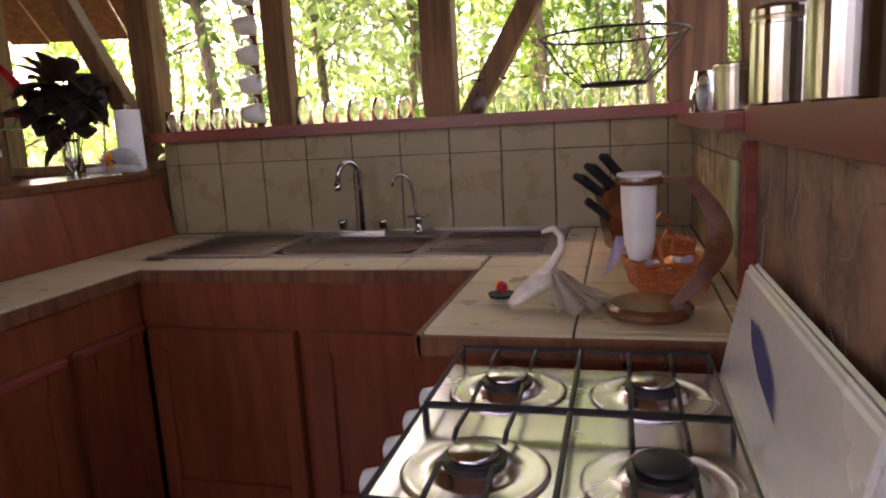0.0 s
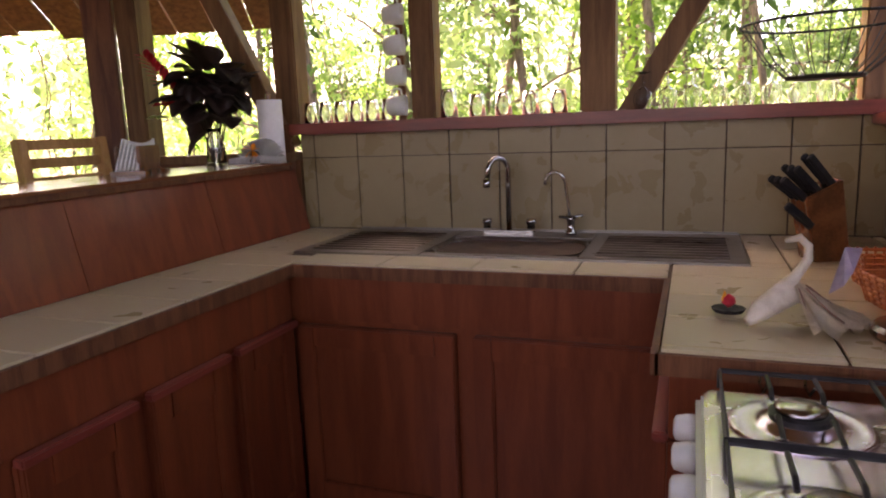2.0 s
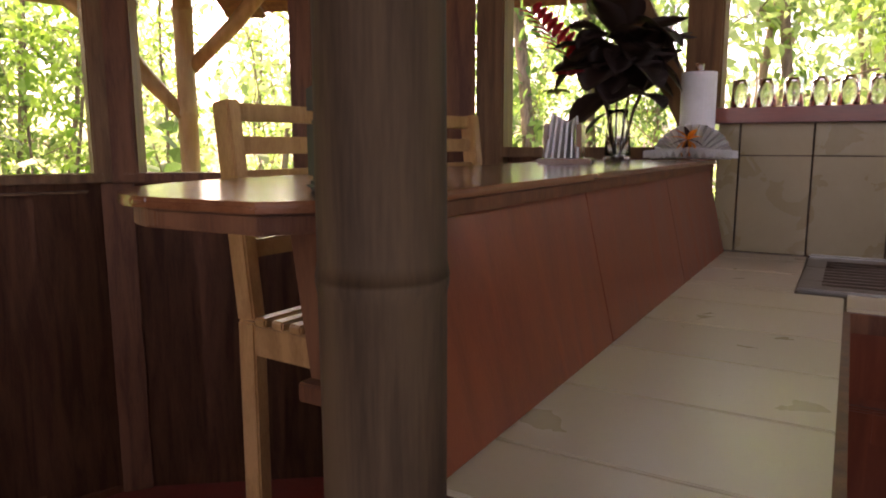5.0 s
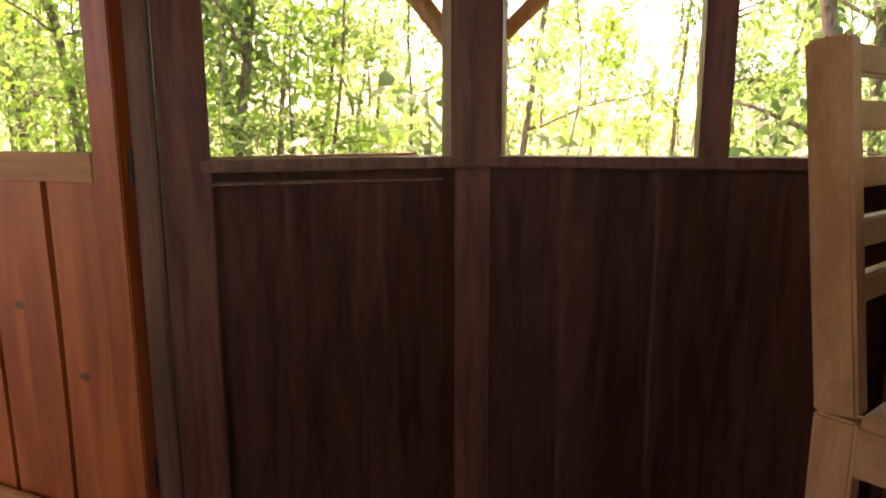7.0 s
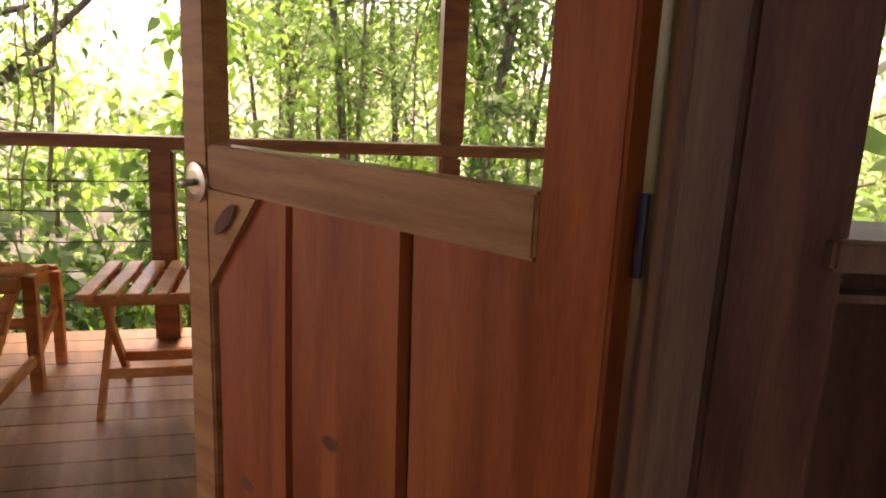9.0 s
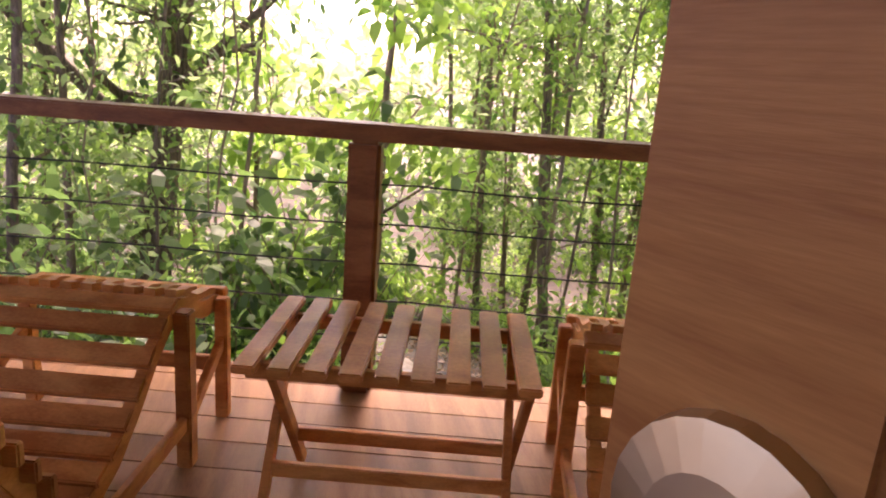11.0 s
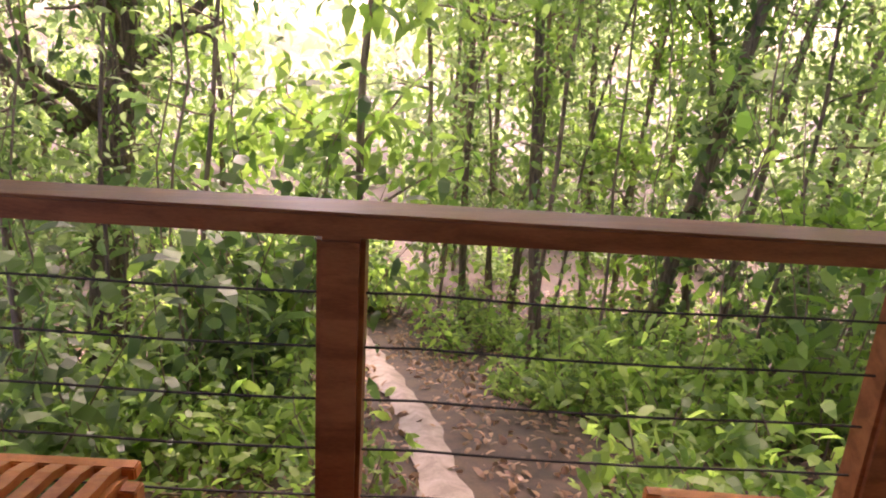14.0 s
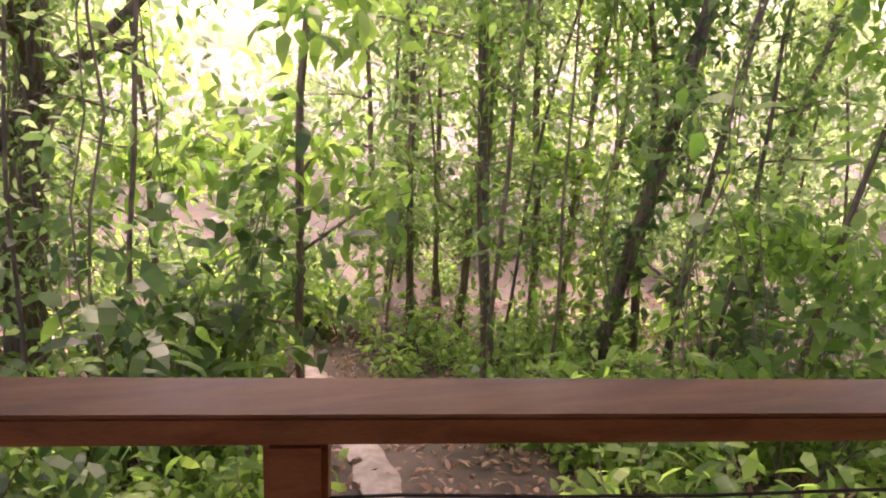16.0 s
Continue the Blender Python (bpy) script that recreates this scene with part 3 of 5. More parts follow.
for a in range(4):
    part("lever", tubed([(0.02, 0, 0.062), (0.02 + 0.045 * math.cos(a * 1.57 + 0.5), 0.045 * math.sin(a * 1.57 + 0.5), 0.068)], 0.005, 8), CHROME, tap2)

# ---- stove ----
stove = thing("gas_stove", "white four-burner gas stove with a steel hob", "stove")
SX0, SX1, SY0, SY1, SH = 0.53, 1.03, -1.97, -1.40, 0.86
part("body", boxed(SX0 + 0.02, SX1, SY0, SY1, 0.03, SH - 0.02), ENAMEL, stove, bevel=0.006)
part("front_panel", boxed(SX0 - 0.012, SX0 + 0.018, SY0, SY1, SH - 0.10, SH - 0.012), ENAMEL, stove, bevel=0.008)
part("oven_door", boxed(SX0 - 0.01, SX0 + 0.018, SY0 + 0.01, SY1 - 0.01, 0.2, SH - 0.12), ENAMEL, stove, bevel=0.008)
part("hob_plate", boxed(SX0, SX1 - 0.005, SY0 + 0.003, SY1 - 0.003, SH - 0.02, SH), HOBSTEEL, stove, bevel=0.006)
for k in range(5):
    part("knob", lathed([(0.024, 0), (0.024, 0.012), (0.02, 0.03), (0.012, 0.034)], 18, pose(SX0 - 0.012, SY1 - 0.06 - k * 0.102, SH - 0.05, 0, -90, 0)), ENAMEL, stove, "white control knob", smooth=True)
bm = bmesh.new()
out = [(-0.012, 0.0), (0.022, 0.0), (0.055, 0.185), (0.052, 0.20), (0.04, 0.205), (0.028, 0.195)]
vs0 = [bm.verts.new((SX1 - 0.005 + x, SY0 - 0.06, SH - 0.01 + z)) for x, z in out]
vs1 = [bm.verts.new((SX1 - 0.005 + x, SY1 + 0.015, SH - 0.01 + z)) for x, z in out]
bm.faces.new(vs0)
bm.faces.new(vs1[::-1])
for i in range(6):
    j = (i + 1) % 6
    bm.faces.new((vs0[j], vs0[i], vs1[i], vs1[j]))
guard = part("backguard", bm, ENAMEL, stove, "white enamel backguard", bevel=0.006)
bm = bmesh.new()
bl = [bm.verts.new((SX1 - 0.0225 + 0.205 * z, y, SH + z - 0.02)) for y, z in ((-1.52, 0.155), (-1.60, 0.155), (-1.70, 0.13), (-1.76, 0.09), (-1.65, 0.105), (-1.57, 0.125))]
bm.faces.new(bl)
bmesh.ops.solidify(bm, geom=list(bm.faces), thickness=0.002)
part("decoration", bm, BLUE, guard, "blue printed leaf shape")
bm = bmesh.new()
for k in range(24):
    a0, a1 = k * math.pi / 12, (k + 1) * math.pi / 12
    vs = [bm.verts.new((SX1 - 0.0205 + 0.205 * (0.145 + r * math.sin(a)), -1.455 + r * math.cos(a), SH + 0.135 + r * math.sin(a))) for r, a in ((0.022, a0), (0.022, a1), (0.017, a1), (0.017, a0))]
    bm.faces.new(vs)
bmesh.ops.solidify(bm, geom=list(bm.faces), thickness=0.002)
part("emblem", bm, GREYPRINT, guard, "small round grey print")
for bx in (0.66, 0.895):
    for by in (-1.525, -1.80):
        r = 0.085
        pan = part("burner_dish", lathed([(r + 0.015, SH), (r + 0.008, SH + 0.004), (r, SH + 0.001), (r - 0.018, SH + 0.0035), (r - 0.03, SH + 0.002), (0.05, SH + 0.012), (0.04, SH + 0.014)], 40, pose(bx, by, 0.001)), HOBSTEEL, stove, smooth=True)
        part("burner_ring", lathed([(0.043, SH + 0.01), (0.043, SH + 0.022), (0.036, SH + 0.024)], 28, pose(bx, by, 0)), IRON, stove, smooth=False)
        part("burner_cap", lathed([(0.034, SH + 0.024), (0.036, SH + 0.03), (0.03, SH + 0.034), (0.0, SH + 0.035)], 28, pose(bx, by, 0)), STEEL if by > -1.7 or bx < 0.8 else IRON, stove, smooth=True)
GZ = SH + 0.030
for by in (-1.525, -1.80):
    bm = bmesh.new()
    x0, x1, y0, y1 = SX0 + 0.025, SX1 - 0.035, by - 0.134, by + 0.132
    tube(bm, [(x0, y0, GZ), (x1, y0, GZ), (x1, y1, GZ), (x0, y1, GZ), (x0, y0, GZ)], 0.0045, 6)
    xm = (x0 + x1) / 2
    tube(bm, [(xm, y0, GZ), (xm, y1, GZ)], 0.0045, 6)
    for cx in (x0, x1):
        for cy in (y0, y1):
            tube(bm, [(cx, cy, GZ), (cx, cy, SH)], 0.0045, 6)
    grate = part("pan_support", bm, IRON, stove, "black wire pan support")
    for bx in (0.66, 0.895):
        for s in (-1, 1):
            for q in (-1, 1):
                part("prong", tubed([(bx + q * 0.035, by - s * 0.122, GZ), (bx + q * 0.035, by - s * 0.05, GZ + 0.004), (bx + q * 0.035, by - s * 0.032, GZ - 0.004)], 0.004, 6), IRON, grate)
for hx in (0.62, 0.69, 0.845, 0.92):
    tagged(part("hook", tubed([(hx, -1.345, 0.87), (hx, -1.352, 0.858), (hx + 0.005, -1.372, 0.852), (hx + 0.01, -1.378, 0.866)], 0.003, 6), CHROME), "small bright metal hook on the worktop edge", "hook", group="hooks")

# ---- things on the worktop ----
stand = thing("coffee_dripper", "glossy brown wooden coffee stand with a cloth filter", "coffee stand", pose(0.905, -1.175, CT))
part("base", lathed([(0.0, 0), (0.082, 0), (0.088, 0.008), (0.088, 0.018), (0.08, 0.026), (0.0, 0.027)], 36), BROWNGLOSS, stand, smooth=False)
arc = [(0.045 + 0.075 * math.sin(a * math.pi) + 0.03 * a, 0.0, 0.02 + 0.262 * a) for a in np.linspace(0, 1, 12)]
bm = bmesh.new()
rows = []
for i, p in enumerate(arc):
    a = i / 11
    w, th = 0.016, 0.013 + 0.010 * math.sin(a * math.pi)
    rows.append([bm.verts.new((p[0] + sx * th, sy * w, p[2])) for sx, sy in ((-1, -1), (1, -1), (1, 1), (-1, 1))])
for a, b in zip(rows, rows[1:]):
    for k in range(4):
        bm.faces.new((a[k], a[(k + 1) % 4], b[(k + 1) % 4], b[k]))
bm.faces.new(rows[0][::-1])
bm.faces.new(rows[-1])
part("arm", bm, BROWNGLOSS, stand, bevel=0.003)
ring = part("holder", lathed([(0.036, 0.272), (0.046, 0.272), (0.047, 0.28), (0.046, 0.286), (0.036, 0.286)], 30, pose(-0.02, 0, 0)), BROWNGLOSS, stand)
part("holder_arm", boxed(0.022, 0.085, -0.016, 0.016, 0.272, 0.286), BROWNGLOSS, stand, bevel=0.003)
bm = bmesh.new()
n = 28
rings = []
for r, z in ((0.044, 0.289), (0.042, 0.295), (0.036, 0.288), (0.035, 0.25), (0.033, 0.20), (0.030, 0.15), (0.021, 0.118), (0.003, 0.112)):
    rings.append([bm.verts.new((-0.02 + r * (1 + 0.06 * math.sin(5 * k * 2 * math.pi / n + z * 20)) * math.cos(2 * math.pi * k / n), r * (1 + 0.06 * math.cos(3 * k * 2 * math.pi / n)) * math.sin(2 * math.pi * k / n), z)) for k in range(n)])
for a, b in zip(rings, rings[1:]):
    for k in range(n):
        bm.faces.new((a[k], a[(k + 1) % n], b[(k + 1) % n], b[k]))
part("cloth_filter", bm, PAPER, stand, "white cloth coffee filter", smooth=True)

block = thing("knife_block", "brown wooden knife block with black-handled knives", "knife block", pose(0.86, -0.42, CT, 0, 0, 20))
bm = boxed(-0.05, 0.05, -0.045, 0.045, 0.0, 0.2)
for v in bm.verts:
    if v.co.z > 0.1:
        v.co.x -= 0.035
        v.co.z += 0.03 if v.co.x > -0.05 else -0.02
part("block", bm, BROWNGLOSS, block, bevel=0.004)
kn = 0
for r_, cols in ((0, 3), (1, 3), (2, 2)):
    for c_ in range(cols):
        base = Vector((-0.075 + r_ * 0.036, -0.028 + c_ * 0.028, 0.175 + r_ * 0.018))
        k = part("knife_handle", beamed(base, base + Vector((-0.075, -0.01 + 0.008 * c_, 0.085 - 0.012 * (2 - r_))), 0.013, 0.022), BLACK, block, "black riveted knife handle", bevel=0.004)
k = part("knife_handle", beamed((-0.06, -0.04, 0.10), (-0.14, -0.05, 0.165), 0.016, 0.024), BLACK, block, "black riveted knife handle", bevel=0.004)

basket = thing("wicker_basket", "orange woven basket holding small packets", "basket", pose(0.955, -0.93, CT, 0, 0, 12))


def weave(parent, sx, sy, h, flare):
    for k in range(6):
        z = 0.006 + k * h / 6
        g = 1 + flare * k / 6
        part("band", tubed([(-sx * g, -sy * g, z), (sx * g, -sy * g, z), (sx * g, sy * g, z), (-sx * g, sy * g, z), (-sx * g, -sy * g, z)], 0.0045, 5), WICKER, parent)
    bm = bmesh.new()
    for i in range(9):
        t = -1 + 2 * i / 8
        for s in (-1, 1):
            tube(bm, [(t * sx, s * sy, 0.0), (t * sx * (1 + flare), s * sy * (1 + flare), h)], 0.003, 5)
            if i in (1, 3, 5, 7):
                tube(bm, [(s * sx, t * sy, 0.0), (s * sx * (1 + flare), t * sy * (1 + flare), h)], 0.003, 5)
    part("stake_frame", bm, WICKER, parent)
    part("bottom", boxed(-sx, sx, -sy, sy, 0.0, 0.006), WICKER, parent)
    part("handle", tubed([(-sx * 0.4, -sy * 1.2, h), (-sx * 0.4, -sy * 0.8, h + 0.045), (0, 0, h + 0.065), (sx * 0.4, sy * 0.8, h + 0.045), (sx * 0.4, sy * 1.2, h)], 0.005, 6), WICKER, parent)


weave(basket, 0.075, 0.055, 0.07, 0.25)
rng = random.Random(9)
for k, mm in enumerate((BLUE, PAPER, YELLOWPETAL, PAPER, LILAC)):
    tagged(part("packet", boxed(-0.02, 0.02, -0.015, 0.015, 0, 0.012, pose(0.92 + k * 0.02, -0.93 + rng.uniform(-0.02, 0.02), CT + 0.045 + 0.004 * k, rng.uniform(-30, 30), rng.uniform(-30, 30), rng.uniform(0, 90))), mm, bevel=0.003), "small coloured sachet lying in the basket", "packet", group="sachets")
basket2 = thing("small_basket", "small orange woven basket behind the other", "basket", pose(0.95, -0.74, CT, 0, 0, 5))
weave(basket2, 0.065, 0.05, 0.085, 0.2)
bm = bmesh.new()
nap = [bm.verts.new(p) for p in ((0.80, -0.86, CT + 0.002), (0.835, -0.82, CT + 0.105), (0.875, -0.80, CT + 0.10), (0.845, -0.875, CT + 0.06), (0.825, -0.89, CT + 0.03))]
bm.faces.new(nap)
bmesh.ops.solidify(bm, geom=list(bm.faces), thickness=0.004)
tagged(part("napkin", bm, LILAC), "folded lilac cloth napkin leaning on the basket", "napkin")
tagged(part("card", boxed(1.087, 1.094, -1.04, -0.95, 0.99, 1.20), CARD, bevel=0.001), "green printed card fixed to the tiles", "card")

# towel folded into a swan
swan = thing("towel_swan", "checked cream kitchen towel folded into a swan", "towel", pose(0.685, -1.115, CT))
bm = bmesh.new()
n, m_ = 26, 8
rows = []
for i in range(n + 1):
    u = i / n
    ang = radians(-60 + 150 * u)
    row = []
    for j in range(m_ + 1):
        v = j / m_
        r = 0.012 + 0.128 * v
        z = 0.075 * (1 - v) ** 1.3 + 0.011 * (1 + math.sin(u * 42)) * (0.25 + v * 0.7) + 0.003
        row.append(bm.verts.new((0.0 + r * math.cos(ang - 0.35) * 0.95 + 0.01, r * math.sin(ang - 0.35) * 0.85, z)))
    rows.append(row)
for a, b in zip(rows, rows[1:]):
    for j in range(m_):
        f = bm.faces.new((a[j], b[j], b[j + 1], a[j + 1]))
bmesh.ops.solidify(bm, geom=list(bm.faces), thickness=0.004)
part("wing", bm, CLOTH, swan, smooth=True)
for k in range(5):
    ang = radians(-55 + 34 * k)
    bm = bmesh.new()
    tube(bm, [(0.01 + r * math.cos(ang - 0.35) * 0.95, r * math.sin(ang - 0.35) * 0.85, 0.079 * (1 - v) ** 1.3 + 0.016 * (0.25 + v * 0.7) + 0.008) for v in (0.15, 0.4, 0.65, 0.95) for r in (0.012 + 0.105 * v,)], 0.0018, 5)
    part("stripe", bm, STRIPE, swan, "dark woven stripe")
part("body", tubed([(-0.075, -0.05, 0.012), (-0.05, -0.03, 0.03), (-0.02, -0.01, 0.05), (0.02, 0.02, 0.06), (0.07, 0.06, 0.03)], [0.01, 0.02, 0.025, 0.022, 0.01], 12), CLOTH, swan, smooth=True)
part("neck", tubed([(-0.05, -0.02, 0.03), (-0.02, -0.005, 0.06), (0.015, 0.01, 0.095), (0.035, 0.012, 0.13), (0.034, 0.012, 0.155), (0.018, 0.01, 0.172), (-0.008, 0.008, 0.165)], [0.02, 0.016, 0.011, 0.009, 0.008, 0.008, 0.004], 12), CLOTH, swan, "twisted cloth neck", smooth=True)
fl = thing("small_flower", "small red and yellow flower on a dark leaf", "flower", pose(0.58, -1.09, CT))
part("leaf", lathed([(0.0, 0.006), (0.03, 0.012), (0.034, 0.02), (0.02, 0.016), (0.0, 0.01)], 10), BLACK, fl)
part("petal", lathed([(0.0, 0.02), (0.014, 0.03), (0.012, 0.042), (0.0, 0.05)], 8), REDPETAL, fl)
part("centre", lathed([(0.0, 0.03), (0.007, 0.036), (0.0, 0.056)], 8, pose(-0.008, 0, 0)), YELLOWPETAL, fl)


# ---- glasses, cups and tins on the ledges ----
def tumbler(x, y, z, r=0.03, h=0.085, up=False, group="tumblers"):
    ob = tagged(part("glass_tumbler", lathed([(0.0, 0.006), (r * 0.75, 0.006), (r * 0.92, h), (r, h), (r * 0.86, 0.0), (0.0, 0.0)] if up else [(r * 0.92, 0.001), (r * 0.78, h - 0.008), (0.0, h - 0.008), (0.0, h), (r * 0.84, h), (r, 0.0)], 20), GLASS, smooth=True), "clear glass tumbler standing upside down on the ledge", "glass", group=group)
    ob.matrix_world = pose(x, y, z)
    return ob


for k in range(6):
    tumbler(-1.02 + k * 0.072, 0.0, SILL_K)
tumbler(-0.40, 0.0, SILL_K, 0.036, 0.11)
for k in range(4):
    tumbler(-0.285 + k * 0.105, 0.0, SILL_K, 0.034, 0.085)
for k in range(8):
    g = tagged(part("wine_glass", lathed([(0.026, 0.0), (0.034, 0.03), (0.03, 0.06), (0.006, 0.075), (0.004, 0.12), (0.03, 0.127), (0.03, 0.129), (0.002, 0.123), (0.003, 0.08), (0.028, 0.06), (0.032, 0.03), (0.024, 0.0)], 18), GLASS, smooth=True), "clear stemmed glass upside down on the ledge", "glass", group="stemmed glasses")
    g.matrix_world = pose(0.33 + k * 0.083, 0.0 + 0.02 * (k % 2), SILL_K)
tumbler(1.08, -0.50, 1.3055, 0.034, 0.115, group="side tumblers")
for k in range(4):
    tumbler(1.09 + 0.02 * (k % 2), -0.41 + k * 0.075, 1.3055, 0.03, 0.085, group="side tumblers")
rack = thing("mug_rack", "dark wooden strip with pegs for hanging mugs", "rack", pose(-0.60, 0.0, SILL_K))
part("strip", boxed(-0.015, 0.015, 0.0, 0.012, 0.0, 0.62), DARKWOOD, rack)
for k in range(5):
    part("peg", tubed([(0, 0.0, 0.11 + k * 0.115), (0, -0.035, 0.118 + k * 0.115)], 0.004, 6), DARKWOOD, rack)
for k in range(5):
    mug = thing("mug", "pale green ceramic mug hanging on its side", "mug", pose(-0.60, -0.045, SILL_K + 0.055 + k * 0.115, 0, 90, 10), "hanging mugs")
    part("cup", lathed([(0.0, 0.0), (0.03, 0.0), (0.038, 0.012), (0.04, 0.075), (0.037, 0.075), (0.034, 0.014), (0.0, 0.006)], 22, pose(0, 0, -0.04)), CUP, mug, smooth=True)
    part("handle", tubed([(-0.036, 0, 0.02), (-0.06, 0, 0.016), (-0.066, 0, 0.0), (-0.058, 0, -0.018), (-0.036, 0, -0.022)], 0.005, 8), CUP, mug, smooth=True)
for y, r, h in ((-0.80, 0.05, 0.115), (-1.30, 0.052, 0.165), (-1.63, 0.042, 0.25)):
    can = thing("canister", "brushed steel kitchen canister on the red shelf", "canister", pose(1.118, y, 1.3135 if y < -1.2 else 1.3055), "steel canisters")
    part("body", lathed([(0.0, 0), (r * 0.97, 0), (r, 0.004), (r, h * 0.8), (r * 0.985, h * 0.81), (r * 0.985, h * 0.84)], 32), STEEL, can, smooth=False)
    part("band", lathed([(r * 0.99, h * 0.84), (r * 1.01, h * 0.845), (r * 1.01, h * 0.875), (r * 0.99, h * 0.88)], 32), BRASS, can, "bright clasp band")
    part("lid", lathed([(r * 0.99, h * 0.88), (r * 1.03, h * 0.89), (r * 1.03, h * 0.95), (r, h * 0.97), (r * 0.8, h), (0, h)], 32), STEEL, can)

wb = thing("wire_basket", "dark wire fruit basket hanging by the window", "basket", pose(0.83, -0.45, 1.40))
part("top_ring", tubed([(0.215 * math.cos(a), 0.215 * math.sin(a), 0.145) for a in np.linspace(0, 2 * math.pi, 33)], 0.004, 6), IRON, wb)
part("bottom_plate", lathed([(0.0, -0.002), (0.095, -0.002), (0.1, 0.006), (0.095, 0.01), (0, 0.008)], 28), IRON, wb)
for k in range(26):
    a = 2 * math.pi * k / 26
    part("rod", tubed([(0.098 * math.cos(a), 0.098 * math.sin(a), 0.005), (0.15 * math.cos(a), 0.15 * math.sin(a), 0.05), (0.213 * math.cos(a), 0.213 * math.sin(a), 0.145)], 0.0014, 4), IRON, wb)
for k in range(3):
    a = 2 * math.pi * k / 3 + 0.4
    part("chain", tubed([(0.213 * math.cos(a), 0.213 * math.sin(a), 0.145), (0, 0, 0.62), (0, 0, 1.10)], 0.0015, 4), IRON, wb)

# ---- bar ----
bar = thing("bar_counter", "varnished reddish wooden breakfast bar with a board front", "bar")
part("panel", boxed(-1.20, -1.135, -1.56, -0.12, 0.0, 1.15), DARKWOOD, bar)
for i in range(3):
    y0_, y1_ = -1.78 + i * 0.58, -1.783 + (i + 1) * 0.58
    bm = bmesh.new()
    vs = [bm.verts.new((x, y, z)) for y in (y0_, y1_) for x, z in ((-1.05, 0.902), (-1.036, 0.902), (-1.094, 1.157), (-1.108, 1.157))]
    for f in ((0, 1, 2, 3), (7, 6, 5, 4), (0, 4, 5, 1), (1, 5, 6, 2), (2, 6, 7, 3), (3, 7, 4, 0)):
        bm.faces.new([vs[j] for j in f])
    part("board", bm, CABWOOD, bar, "leaning reddish board")
bm = bmesh.new()
outl = [(-1.06, -0.10), (-1.40, -0.10), (-1.46, -0.16)]
outl += [(-1.455, -1.30)] + [(-1.24 - 0.21 * math.cos(a), -1.64 - 0.29 * math.sin(a)) for a in np.linspace(0.0, 1.5, 18)] + [(-1.12, -1.925), (-1.06, -1.86)]
prism(bm, outl, 1.178, 1.188)
part("bar_top", bm, BARWOOD, bar, bevel=0.004)
# Added band: the edge's backlit shade painted in dark wood
bm = bmesh.new()
prism(bm, [(-1.25 + (x + 1.25) * 0.94, -1.0 + (y + 1.0) * 0.985) for x, y in outl], 1.158, 1.1775)
part("shade_band", bm, DARKWOOD, bar, "added band, dark to stand for shade on the bar's edge", bevel=0.003)
part("end_panel", boxed(-1.34, -1.11, -1.52, -1.495, 0.89, 1.157), BARWOOD, bar, "brown stained end board", bevel=0.003)
part("end_ledge", boxed(-1.385, -1.11, -1.60, -1.44, 0.86, 0.89), DARKWOOD, bar, bevel=0.003)
part("end_base", boxed(-1.36, -1.135, -1.575, -1.46, 0.0, 0.859), CABWOOD, bar, bevel=0.003)
part("bracket", beamed((-1.205, -0.22, 0.80), (-1.46, -0.22, 1.13), 0.05, 0.06), CABWOOD, bar)
part("bracket", beamed((-1.205, -0.9, 0.80), (-1.46, -0.9, 1.13), 0.05, 0.06), CABWOOD, bar)
# This leg is dark wood as well, standing for the shade there
part("end_leg", beamed((-1.345, -1.545, 0.892), (-1.385, -1.545, 1.157), 0.07, 0.06, (0, 1, 0)), DARKWOOD, bar)

pillar = thing("bamboo_pillar", "thick dark bamboo pillar at the end of the bar", "pillar", pose(-1.0, -1.915, 0), kind="structure")
prof = []
for k in range(8):
    z0, z1 = k * 0.37 - 0.34, (k + 1) * 0.37 - 0.34
    z0, z1 = max(z0, 0), min(z1, TOP)
    prof += [(0.0495, z0), (0.0475, z0 + 0.012), (0.0468, (z0 + z1) / 2), (0.0475, z1 - 0.014), (0.0495, z1 - 0.003), (0.048, z1)] if z1 > z0 else []
part("cane", lathed(prof, 24), DARKBAMBOO, pillar, smooth=True)

# on the bar
vase = thing("flower_vase", "clear glass vase of water on the bar", "vase", pose(-1.325, -0.25, 1.1885))
part("vessel", lathed([(0.0, 0.0), (0.038, 0.0), (0.04, 0.01), (0.036, 0.09), (0.026, 0.13), (0.03, 0.15), (0.027, 0.15), (0.022, 0.13), (0.032, 0.09), (0.036, 0.014), (0.0, 0.01)], 24), GLASS, vase, smooth=True)
bq = thing("bouquet", "dark tropical leaves with red flowers in the vase", "flowers", pose(-1.325, -0.25, 1.19))
rng = random.Random(11)
nr = np.random.default_rng(4)
for k in range(9):
    a, b = rng.uniform(0, 6.28), rng.uniform(0.02, 0.12)
    part("stem", tubed([(0.01 * math.cos(a), 0.01 * math.sin(a), 0), (b * 0.4 * math.cos(a), b * 0.4 * math.sin(a), 0.14), (b * math.cos(a), b * math.sin(a), 0.30)], 0.003, 5), DARKLEAF, bq)


